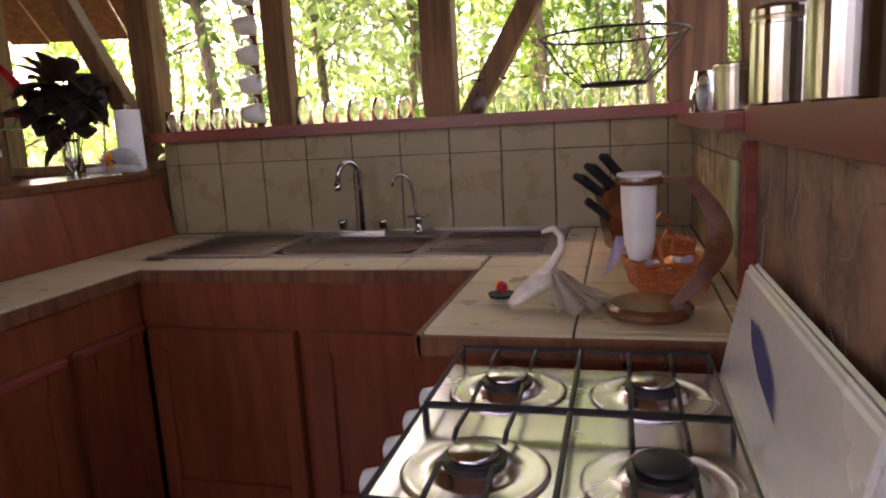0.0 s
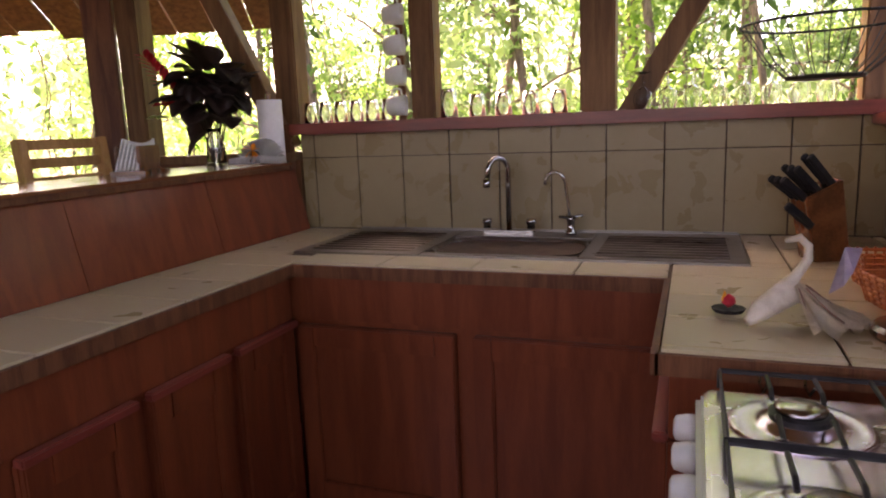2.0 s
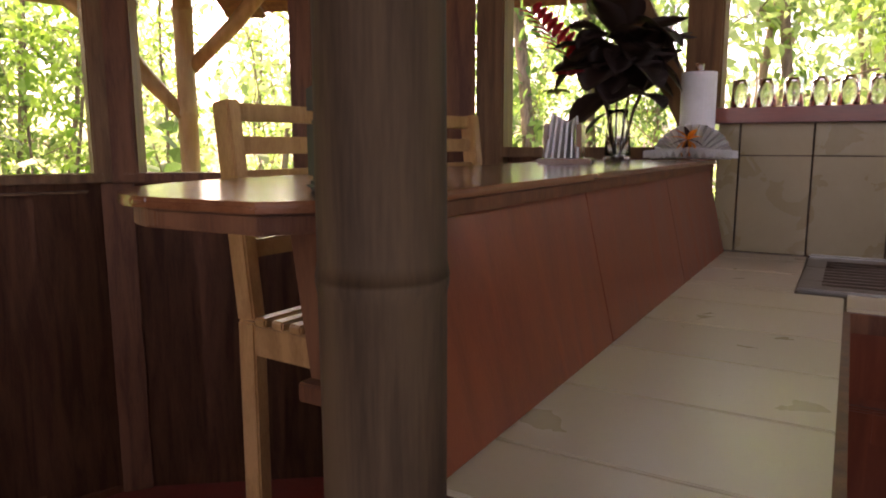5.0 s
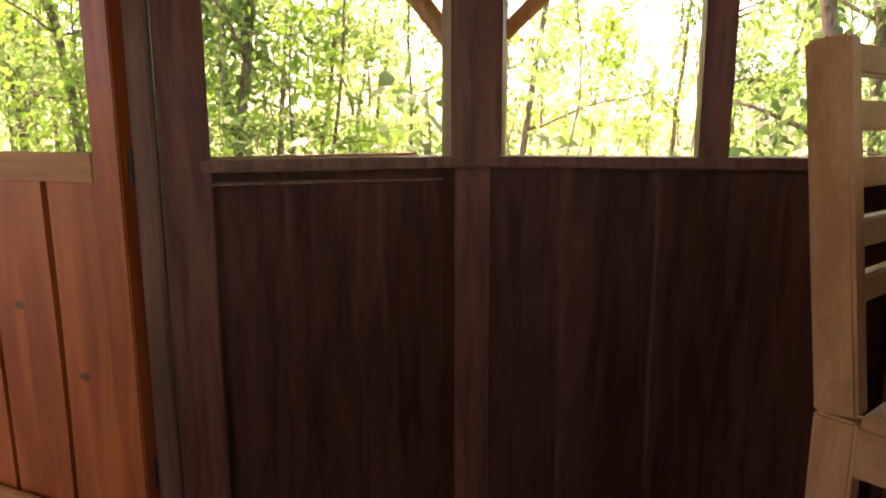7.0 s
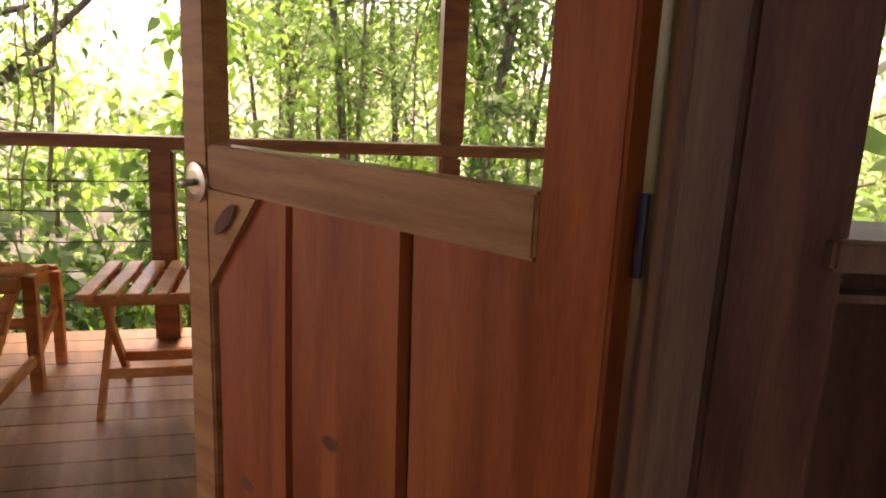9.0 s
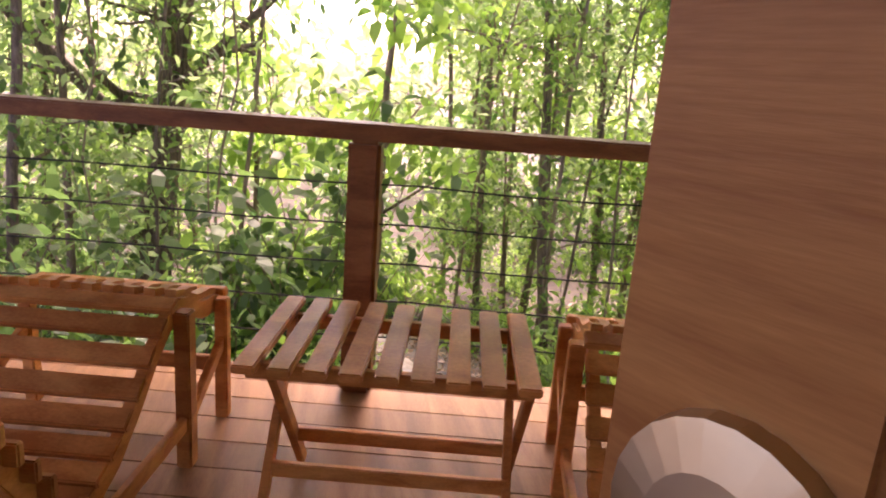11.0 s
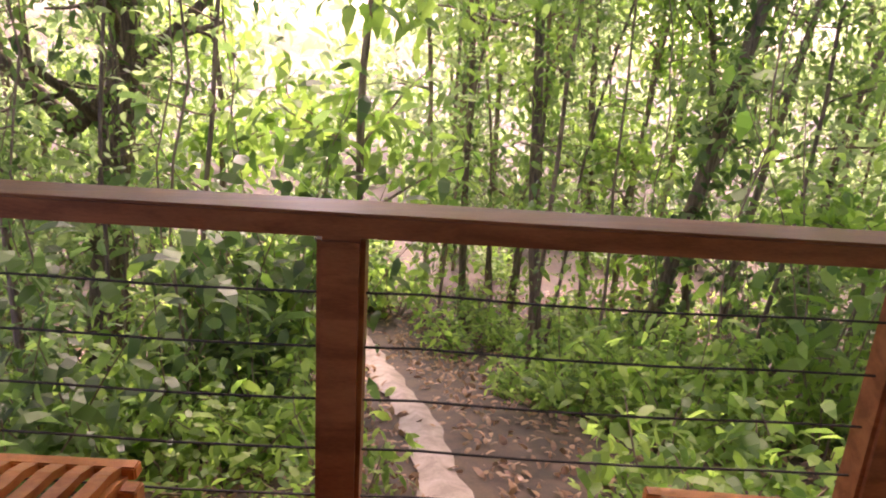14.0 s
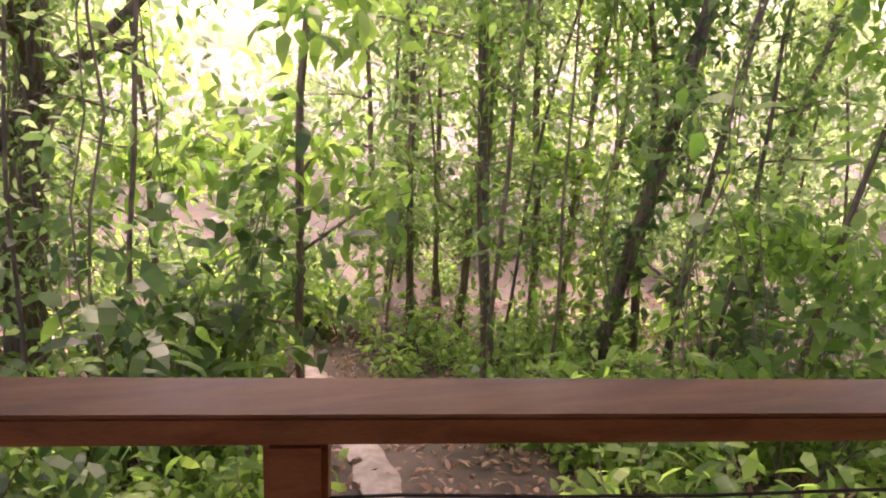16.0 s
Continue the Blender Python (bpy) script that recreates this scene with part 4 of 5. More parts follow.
def broad_leaf(parent, base, d, length, width, material, name="leaf"):
    base, d = Vector(base), Vector(d).normalized()
    side = d.cross(Vector((0.2, 0.1, 1))).normalized()
    up = side.cross(d)
    bm = bmesh.new()
    rows = []
    for i in range(8):
        t = i / 7
        w = width * math.sin(math.pi * min(0.97, t * 0.93 + 0.04)) ** 0.8 / 2
        c = base + d * length * t - up * 0.35 * length * t * t
        rows.append([bm.verts.new(c - side * w + up * w * 0.3), bm.verts.new(c), bm.verts.new(c + side * w + up * w * 0.3)])
    for a, b in zip(rows, rows[1:]):
        for j in range(2):
            bm.faces.new((a[j], a[j + 1], b[j + 1], b[j]))
    bmesh.ops.solidify(bm, geom=list(bm.faces), thickness=0.001)
    part(name, bm, material, parent, smooth=True)


for k in range(54):
    a = rng.uniform(0, 6.28)
    e = rng.uniform(-0.5, 1.3)
    p = (0.05 * math.cos(a), 0.05 * math.sin(a), rng.uniform(0.19, 0.40))
    broad_leaf(bq, p, (math.cos(a) * math.cos(e), math.sin(a) * math.cos(e), math.sin(e)), rng.uniform(0.11, 0.18), rng.uniform(0.09, 0.15), DARKLEAF)
broad_leaf(bq, (-0.03, 0, 0.14), (-0.8, -0.3, -0.5), 0.13, 0.08, DARKLEAF)
for k in range(16):
    t = k / 15
    broad_leaf(bq, (-0.14 - 0.12 * t, -0.05, 0.30 + 0.14 * t), (-0.7 + 1.2 * (k % 2), -0.3, 0.7), 0.085 - 0.035 * t, 0.026, REDPETAL, "petal")
for k in range(14):
    a = k * 2.4
    broad_leaf(bq, (-0.10, -0.15, 0.24), (math.cos(a), math.sin(a) - 0.5, 0.5), 0.045, 0.035, REDPETAL, "petal")
    if k < 9:
        broad_leaf(bq, (-0.15, -0.13, 0.20), (math.cos(a), math.sin(a), 0.2), 0.05, 0.025, PALELEAF, "petal")
roll = thing("paper_towel", "white paper towel roll on a wooden stand", "paper towel", pose(-1.115, -0.16, 1.1885))
part("base", lathed([(0.0, 0), (0.06, 0), (0.06, 0.01), (0, 0.012)], 24), BROWNGLOSS, roll)
part("roll", lathed([(0.018, 0.012), (0.05, 0.012), (0.05, 0.255), (0.018, 0.255)], 28), PAPER, roll)
part("rod", lathed([(0.0, 0.01), (0.012, 0.01), (0.012, 0.275), (0.014, 0.28), (0, 0.285)], 12), BROWNGLOSS, roll)
fan = thing("napkin_fan", "white pleated paper napkins with an orange flower", "napkins", pose(-1.11, -0.26, 1.1885) @ Matrix.Scale(1.3, 4))
bm = bmesh.new()
rows = []
for i in range(33):
    a = math.pi * i / 32
    r = 0.085
    y = 0.012 * (1 if i % 2 else -1)
    rows.append([bm.verts.new((0.004 * math.cos(a), y * 0.1, 0.006)), bm.verts.new((r * math.cos(a), y + 0.02 * math.sin(a), 0.004 + r * 0.9 * math.sin(a)))])
for a, b in zip(rows, rows[1:]):
    bm.faces.new((a[0], b[0], b[1], a[1])) if (a[0].co - b[0].co).length > 1e-5 else None
bmesh.ops.solidify(bm, geom=list(bm.faces), thickness=0.0015)
part("pleated_paper", bm, PAPER, fan)
bm = bmesh.new()
rows = []
for i in range(41):
    a = math.pi + math.pi * i / 40
    z = 0.02 * (1 if i % 2 else 0.2)
    rows.append([bm.verts.new((0.02 * math.cos(a), -0.02 + 0.02 * math.sin(a), 0.03)), bm.verts.new((0.10 * math.cos(a), -0.01 + 0.05 * math.sin(a), 0.002 + z))])
for a, b in zip(rows, rows[1:]):
    bm.faces.new((a[0], b[0], b[1], a[1]))
bmesh.ops.solidify(bm, geom=list(bm.faces), thickness=0.0015)
part("skirt", bm, PAPER, fan)
for k in range(12):
    a = k * 0.52
    broad_leaf(fan, (0, -0.035, 0.045), (math.cos(a), -0.35, math.sin(a)), 0.035, 0.014, YELLOWPETAL if k % 3 else DARKLEAF, "petal")
holder = thing("napkin_holder", "wooden napkin holder full of paper napkins", "napkin holder", pose(-1.33, -0.66, 1.1885, 0, 0, 15) @ Matrix.Scale(1.3, 4))
part("base", boxed(-0.05, 0.05, -0.07, 0.07, 0, 0.01), BROWNGLOSS, holder, bevel=0.002)
part("side", boxed(0.02, 0.03, -0.055, 0.055, 0.01, 0.075), BROWNGLOSS, holder, bevel=0.002)
part("side", boxed(-0.04, -0.03, -0.055, 0.055, 0.01, 0.075), BROWNGLOSS, holder, bevel=0.002)
for k in range(6):
    bm = bmesh.new()
    prism(bm, [(-0.07, 0.0), (0.07, 0.0), (0.062, 0.062 + 0.004 * k), (-0.03, 0.084 - 0.006 * k)], -0.002, 0.002)
    bmesh.ops.transform(bm, matrix=pose(-0.022 + k * 0.008, 0, 0.011, 90, 0, 90 + 3 * (k - 3)), verts=bm.verts)
    part("paper_napkin", bm, PAPER, holder)
cm = thing("coffee_maker", "black drip coffee machine with a glass jug", "coffee maker", pose(-1.14, -1.78, 1.1885, 0, 0, 50) @ Matrix.Scale(0.82, 4))
part("column", boxed(-0.042, 0.0, -0.034, 0.034, 0.013, 0.085), BLACK, cm, bevel=0.006)
part("brew_head", boxed(-0.042, 0.044, -0.036, 0.036, 0.086, 0.132), BLACK, cm, bevel=0.010)
part("lid", boxed(-0.026, 0.036, -0.026, 0.026, 0.133, 0.155), BLACK, cm, bevel=0.008)
part("hot_plate", boxed(-0.044, 0.046, -0.036, 0.036, 0.0, 0.012), BLACK, cm, bevel=0.005)
jug = part("jug", lathed([(0.0, 0.0), (0.024, 0.0), (0.029, 0.015), (0.026, 0.042), (0.02, 0.06), (0.021, 0.066), (0.019, 0.066), (0.018, 0.06), (0.024, 0.042), (0.026, 0.015), (0.0, 0.003)], 24, pose(0.022, 0, 0.013)), GLASS, cm, smooth=True)
part("jug_handle", tubed([(0.046, 0, 0.072), (0.06, 0, 0.07), (0.062, 0, 0.05), (0.05, 0, 0.035)], 0.004, 8), BLACK, jug, "black jug handle")


# ---- bar chairs ----
def bar_chair(m):
    """A tall slatted chair: back at x=0, seat towards +x, 0.36 wide."""
    c = thing("bar_chair", "tall pale wooden bar chair with a slatted seat", "chair", m, "bar chairs")
    W, SHT, TP = 0.36, 0.878, 1.322
    for s in (-1, 1):
        bm = bmesh.new()
        y = s * (W / 2 - 0.02)
        beam(bm, (0.03, y, 0.0), (0.035, y, SHT), 0.034, 0.05, (1, 0, 0))
        part("leg", bm, CHAIRWOOD, c, bevel=0.004)
        bm = bmesh.new()
        beam(bm, (0.035, y, SHT + 0.002), (-0.015, y, TP), 0.034, 0.05, (1, 0, 0))
        part("back_post", bm, CHAIRWOOD, c, bevel=0.004)
        part("leg", beamed((0.36, y, 0.0), (0.36, y, SHT - 0.035), 0.034, 0.045, (1, 0, 0)), CHAIRWOOD, c, bevel=0.004)
        part("seat_rail", boxed(0.02, 0.385, y - 0.012, y + 0.012, SHT - 0.07, SHT - 0.005), CHAIRWOOD, c, bevel=0.003)
        part("stretcher", beamed((0.035, y, 0.28), (0.36, y, 0.28), 0.022, 0.04), CHAIRWOOD, c, bevel=0.003)
    for z in (TP - 0.021, TP - 0.088, TP - 0.157, TP - 0.230, TP - 0.299):
        x = 0.035 - 0.05 * (z - SHT) / (TP - SHT)
        part("back_slat", boxed(x - 0.011, x + 0.011, -W / 2 + 0.037, W / 2 - 0.037, z - 0.0185, z + 0.0185), CHAIRWOOD, c, bevel=0.004)
    part("seat_rail", boxed(0.36, 0.385, -W / 2 + 0.035, W / 2 - 0.035, SHT - 0.07, SHT - 0.005), CHAIRWOOD, c, bevel=0.003)
    for k in range(7):
        x0 = 0.064 + k * 0.0485
        part("seat_slat", boxed(x0, x0 + 0.033, -W / 2, W / 2, SHT - 0.004, SHT + 0.014), CHAIRWOOD, c, bevel=0.004)
    part("foot_rest", beamed((0.36, -W / 2 + 0.03, 0.22), (0.36, W / 2 - 0.03, 0.22), 0.045, 0.025), CHAIRWOOD, c, bevel=0.003)
    return c


chair = bar_chair(pose(-1.775, -1.18, 0, 0, 0, -3))
copy_thing(chair, pose(-1.735, -0.61, 0, 0, 0, -8))

# ---- door ----
HX, HY = -3.197, -1.686
DA = math.degrees(math.atan2(-2.017 - HY, -3.937 - HX))
door = thing("door_1", "open half-glazed plank door of reddish wood", "door", pose(HX, HY, 0, 0, 0, DA), kind="structure")
DW, DT = 0.812, 0.045
part("stile", boxed(0.0, 0.09, -DT / 2, DT / 2, 0.04, 2.05), DOORWOOD, door, bevel=0.004)
part("stile", boxed(DW - 0.075, DW, -DT / 2, DT / 2, 0.04, 2.05), DOORRAIL, door, bevel=0.004)
part("mid_rail", boxed(0.091, DW - 0.076, -DT / 2, DT / 2, 1.088, 1.16), DOORRAIL, door, bevel=0.004)
part("bottom_rail", boxed(0.091, DW - 0.076, -DT / 2, DT / 2, 0.04, 0.17), DOORRAIL, door, bevel=0.004)
part("top_rail", boxed(0.091, DW - 0.076, -DT / 2, DT / 2, 1.95, 2.05), DOORRAIL, door, bevel=0.004)
for a, b, w_ in ((0.092, 0.272, 1.0), (0.292, 0.515, 2.3), (0.535, 0.733, 4.1)):
    outline = [(a + 0.004 * math.sin(z * 5 + w_), z) for z in np.linspace(0.172, 1.086, 14)] + [(b + 0.005 * math.sin(z * 4 + 2 * w_), z) for z in np.linspace(1.086, 0.172, 14)]
    bm = bmesh.new()
    prism(bm, outline, -0.012, 0.010)
    bmesh.ops.transform(bm, matrix=Matrix.Rotation(radians(90), 4, "X"), verts=bm.verts)
    plank_ = part("plank", bm, DOORWOOD, door, "wavy-edged reddish plank")
    kx, kz = a + 0.6 * (b - a), 0.45 + 0.13 * w_ % 0.4
    for side in (1, -1):
        part("plank_knot", lathed([(0.0, 0), (0.014, 0.0), (0.013, 0.001), (0, 0.0015)], 12, Matrix.Translation((kx, 0.001 + side * 0.011, kz)) @ Matrix.Rotation(radians(-90 * side), 4, "X") @ Matrix.Diagonal((1.5, 0.8, 1, 1))), DARKWOOD, plank_, "small dark knot")
part("panel", boxed(0.092, DW - 0.077, -0.018, -0.0125, 0.172, 1.086), DARKWOOD, door)
for side in (1, -1):
    bm = bmesh.new()
    prism(bm, [(DW - 0.076, 1.087), (DW - 0.215, 1.087), (DW - 0.076, 0.925)], 0, 0.012)
    bmesh.ops.transform(bm, matrix=Matrix.Translation((0, side * (DT / 2 - 0.006) + 0.006, 0)) @ Matrix.Rotation(radians(90), 4, "X"), verts=bm.verts)
    part("corner_brace", bm, DOORRAIL, door, "pale corner brace with a dark knot")
    kn_ = part("knot", lathed([(0.0, 0), (0.026, 0.0), (0.024, 0.002), (0, 0.003)], 14, Matrix.Translation((DW - 0.135, side * (DT / 2 + 0.0062), 1.045)) @ Matrix.Rotation(radians(-90 * side), 4, "X") @ Matrix.Rotation(radians(40 * side), 4, "Z") @ Matrix.Diagonal((1.6, 0.5, 0.5, 1))), DARKWOOD, door)
    lock = part("lock_rose", lathed([(0.0, 0), (0.034, 0.0), (0.033, 0.006), (0.02, 0.009), (0, 0.01)], 24, Matrix.Translation((DW - 0.045, side * DT / 2, 1.095)) @ Matrix.Rotation(radians(-90 * side), 4, "X")), BRASS, door, "round dull brass lock plate", smooth=False)
    part("lock_knob", lathed([(0.006, 0.009), (0.006, 0.022), (0.009, 0.026), (0.009, 0.03), (0, 0.032)], 18, Matrix.Translation((DW - 0.045, side * DT / 2, 1.095)) @ Matrix.Rotation(radians(-90 * side), 4, "X")), BRASS, lock, smooth=True)
part("kick_board", boxed(0.12, DW - 0.02, DT / 2 + 0.001, DT / 2 + 0.02, 0.16, 0.20), DOORRAIL, door, bevel=0.004)
for z in (0.35, 1.13, 1.85):
    part("hinge", lathed([(0.005, -0.04), (0.005, 0.04)], 10, pose(-0.012, 0, z)), IRON, door)

# ---- deck ----
DZ = 0.06
deck = thing("deck_floor", "wet brown wooden deck of wide boards", "deck", kind="structure")
RD = Vector((0.185, 0.983))                       # way of the front rail
turn = math.degrees(math.atan2(RD.y, RD.x))
MD = Matrix.Translation((-6.09, -2.03, 0)) @ Matrix.Rotation(radians(turn), 4, "Z")   # x along the rail, y outwards
bw = 0.145
for i in range(21):
    y1 = 0.14 - i * bw
    part("board", boxed(-4.0, 3.2, y1 - bw + 0.006, y1, DZ - 0.03, DZ, MD), DECKWOOD, deck)
part("joist", boxed(-4.0, 3.2, -2.95, 0.13, DZ - 0.2, DZ - 0.034, MD), DARKWOOD, deck)

rail = thing("railing", "reddish wooden deck railing with thin dark wires", "railing")
rows_x = (-1.85, 0.018, 1.37, 2.75)
for x in rows_x:
    part("post", boxed(x - 0.055, x + 0.055, -0.05, 0.05, DZ, 0.972, MD), RAILWOOD, rail, bevel=0.012)
part("handrail", boxed(-4.0, 3.2, -0.065, 0.075, 0.973, 1.03, MD), RAILWOOD, rail, bevel=0.007)
for z in (0.828, 0.689, 0.548, 0.408, 0.27):
    bm = bmesh.new()
    tube(bm, [MD @ Vector((-4.0 + 7.2 * t / 24, 0, z - 0.012 * abs(math.sin(t * 0.9)))) for t in range(25)], 0.0035, 5)
    part("wire", bm, WIRE, rail, "thin dark wire")
part("roof_post", boxed(1.31, 1.43, -0.055, 0.055, 1.031, 2.55, MD), RAILWOOD, rail, "tall roof post", bevel=0.01)
part("roof_post", boxed(-3.4, -3.27, -0.055, 0.055, 1.031, 2.55, MD), RAILWOOD, rail, "tall roof post", bevel=0.01)

bp = thing("bamboo_post", "pale bamboo roof post with curved branch braces", "post", pose(-3.72, 0.13, 0))
prof = []
for k in range(8):
    z0, z1 = -1.2 + k * 0.52, -1.2 + (k + 1) * 0.52
    prof += [(0.055, z0), (0.049, z0 + 0.02), (0.048, (z0 + z1) / 2), (0.05, z1 - 0.02), (0.056, z1 - 0.005)]
part("cane", lathed(prof, 20), BAMBOO, bp, smooth=True)
part("brace", tubed([(0.0, -0.02, 1.38), (-0.20, -0.12, 1.62), (-0.33, -0.2, 1.82), (-0.5, -0.3, 1.98), (-0.8, -0.4, 2.3)], [0.03, 0.045, 0.05, 0.045, 0.04], 12), BAMBOO, bp, smooth=True)
part("brace", tubed([(0.0, 0.02, 1.62), (0.25, 0.12, 1.85), (0.55, 0.25, 2.2)], [0.035, 0.04, 0.04], 12), BAMBOO, bp, smooth=True)
# roof above the deck, out of view; overhang sized to shade rail and boards
roof = tagged(part("deck_roof", boxed(-4.3, 3.4, -2.75, 1.85, 2.55, 2.6, MD), CEILWOOD), "unseen plank roof above the deck, stretched to shade it", "roof", kind="structure")

# folding slatted table
tb = thing("slat_table", "wet folding slatted wooden side table", "table", Matrix.Translation((-5.38, -1.945, DZ)) @ Matrix.Rotation(radians(turn), 4, "Z"))
TL, TWD, TH = 0.71, 0.50, 0.49
for k in range(9):
    x = -TL / 2 + 0.035 + k * (TL - 0.07) / 8
    part("slat", boxed(x - 0.027, x + 0.027, -TWD / 2, TWD / 2, TH - 0.022, TH), SLATWOOD, tb, bevel=0.004)
for y in (-0.17, 0.17):
    part("top_rail", boxed(-TL / 2 + 0.02, TL / 2 - 0.02, y - 0.012, y + 0.012, TH - 0.062, TH - 0.0225), SLATWOOD, tb, bevel=0.002)
for x in (-TL / 2 + 0.05, TL / 2 - 0.05):
    part("leg", beamed((x, -0.19, 0.0), (x, 0.17, TH - 0.03), 0.022, 0.038), SLATWOOD, tb, bevel=0.003)
    part("leg", beamed((x + 0.026, 0.19, 0.0), (x + 0.026, -0.17, TH - 0.03), 0.022, 0.038), SLATWOOD, tb, bevel=0.003)
for y, z in ((-0.09, 0.14), (0.09, 0.14)):
    part("stretcher", beamed((-TL / 2 + 0.06, y, z), (TL / 2 - 0.04, y, z), 0.02, 0.04), SLATWOOD, tb, bevel=0.003)


def lounger(m, label):
    """A low slatted recliner: the seat dips behind the knee at y=0, and the footrest waves down to +y."""
    c = thing("deck_chair", label, "deck chair", m, "deck chairs")
    W = 0.60
    prof = [(-0.58, 0.19), (-0.46, 0.205), (-0.34, 0.25), (-0.22, 0.335), (-0.12, 0.425), (-0.04, 0.475), (0.03, 0.492), (0.08, 0.48), (0.13, 0.455), (0.18, 0.432), (0.23, 0.424), (0.28, 0.42), (0.33, 0.405)]
    for s in (-1, 1):
        x = s * (W / 2 - 0.02)
        bm = bmesh.new()
        rows = []
        for y, z in prof:
            rows.append([bm.verts.new((x + a * 0.014, y, z + b)) for a, b in ((-1, -0.055), (1, -0.055), (1, 0), (-1, 0))])
        for a, b in zip(rows, rows[1:]):
            for k in range(4):
                bm.faces.new((a[k], a[(k + 1) % 4], b[(k + 1) % 4], b[k]))
        bm.faces.new(rows[0][::-1])
        bm.faces.new(rows[-1])
        part("side_rail", bm, SLATWOOD, c, "wavy shaped side rail")
        xo = s * (W / 2 + 0.017)
        part("leg", boxed(xo - 0.022, xo + 0.022, -0.03, 0.02, 0.0, 0.47), SLATWOOD, c, bevel=0.004)
        part("leg", boxed(xo - 0.02, xo + 0.02, 0.27, 0.312, 0.0, 0.41), SLATWOOD, c, bevel=0.004)
        part("leg", boxed(xo - 0.02, xo + 0.02, -0.56, -0.515, 0.0, 0.24), SLATWOOD, c, bevel=0.004)
        part("stretcher", beamed((xo, 0.02, 0.14), (xo, 0.285, 0.27), 0.022, 0.04), SLATWOOD, c, bevel=0.003)
        part("stretcher", beamed((xo, -0.53, 0.14), (xo, -0.02, 0.14), 0.022, 0.045), SLATWOOD, c, bevel=0.003)
        part("back_post", beamed((s * (W / 2 - 0.055), -0.50, 0.15), (s * (W / 2 - 0.055), -0.95, 0.80), 0.024, 0.055), SLATWOOD, c, bevel=0.003)
    for k in range(10):
        x = -W / 2 + 0.035 + k * (W - 0.07) / 9
        bm = bmesh.new()
        rows = []
        for y, z in prof[6:]:
            rows.append([bm.verts.new((x + a * 0.016, y, z + b)) for a, b in ((-1, 0.001), (1, 0.001), (1, 0.022), (-1, 0.022))])
        for a, b in zip(rows, rows[1:]):
            for q in range(4):
                bm.faces.new((a[q], a[(q + 1) % 4], b[(q + 1) % 4], b[q]))
        bm.faces.new(rows[0][::-1])
        bm.faces.new(rows[-1])
        part("foot_slat", bm, SLATWOOD, c)
    part("end_bar", boxed(-W / 2 - 0.01, W / 2 + 0.01, 0.331, 0.366, 0.392, 0.424), SLATWOOD, c, bevel=0.004)
    ys_ = [-0.555 + k * 0.066 for k in range(9)]
    for y in ys_:
        z = float(np.interp(y, [p[0] for p in prof], [p[1] for p in prof]))
        g = float(np.interp(y + 0.02, [p[0] for p in prof], [p[1] for p in prof])) - float(np.interp(y - 0.02, [p[0] for p in prof], [p[1] for p in prof]))
        bm = boxed(-W / 2 - 0.005, W / 2 + 0.005, -0.029, 0.029, 0.001, 0.022, Matrix.Translation((0, y, z)) @ Matrix.Rotation(math.atan2(g, 0.04), 4, "X"))
        part("seat_slat", bm, SLATWOOD, c, bevel=0.004)
    for k in range(9):
        t = k / 8
        part("back_slat", beamed((-W / 2 + 0.01, -0.575 - 0.36 * t, 0.30 + 0.50 * t), (W / 2 - 0.01, -0.575 - 0.36 * t, 0.30 + 0.50 * t), 0.02, 0.05), SLATWOOD, c, bevel=0.004)
    part("front_rail", boxed(-W / 2, W / 2, 0.28, 0.303, 0.16, 0.21), SLATWOOD, c, bevel=0.003)
    return c


lc = lounger(Matrix.Translation((-5.66, -2.82, DZ)) @ Matrix.Rotation(radians(turn), 4, "Z"), "wet slatted wooden deck recliner with a wavy footrest")
copy_thing(lc, Matrix.Translation((-5.33, -1.145, DZ)) @ Matrix.Rotation(radians(turn - 3), 4, "Z"))

# ---- ground ----
xs = np.concatenate([np.linspace(-600, -42, 6), np.linspace(-40, 14, 109), np.linspace(16, 600, 6)])
ys = np.concatenate([np.linspace(-600, -27, 6), np.linspace(-25, 30, 111), np.linspace(32, 600, 6)])
gv = [(float(x), float(y), ground_z(float(x), float(y))) for x in xs for y in ys]
ny = len(ys)
gf = [(i * ny + j, (i + 1) * ny + j, (i + 1) * ny + j + 1, i * ny + j + 1) for i in range(len(xs) - 1) for j in range(ny - 1)]
tagged(raw("ground", gv, gf, SOIL, smooth=True), "brown forest soil covered in leaf litter", "ground", kind="structure")


def path_mid(t):
    x = -7.6 - 8.4 * t
    return x, -0.98 - 0.24 * max(0.0, 1 - t / 0.3) - 0.1 * math.sin(t * 3.2) - 0.35 * t * t


pv, pf = [], []
for i in range(61):
    t = i / 60
    x, y = path_mid(t)
    for j in range(5):
        w = (j - 2) / 2 * (0.17 + 0.02 * math.sin(i * 1.3) + 0.015 * math.sin(i * 0.47))
        pv.append((x, y + w, ground_z(x, y + w) + 0.075 - 0.05 * abs(j - 2) / 2))
for i in range(60):
    for j in range(4):
        pf.append((i * 5 + j, i * 5 + j + 1, i * 5 + 6 + j, i * 5 + 5 + j))
tagged(raw("path", pv, pf, PATHMAT, smooth=True), "narrow pale wet footpath through the forest", "path", kind="structure")

nr = np.random.default_rng(21)
n = 17000
lx, ly = nr.uniform(-17, -6.6, n), nr.uniform(-7, 7, n)
c = np.array([(x, y, ground_z(x, y) + 0.03) for x, y in zip(lx, ly) if abs(y - (-1.05)) > 0.22 or nr.random() < 0.1])
v, f = leaves(nr, c, 0.10, 0.015, 0.0)
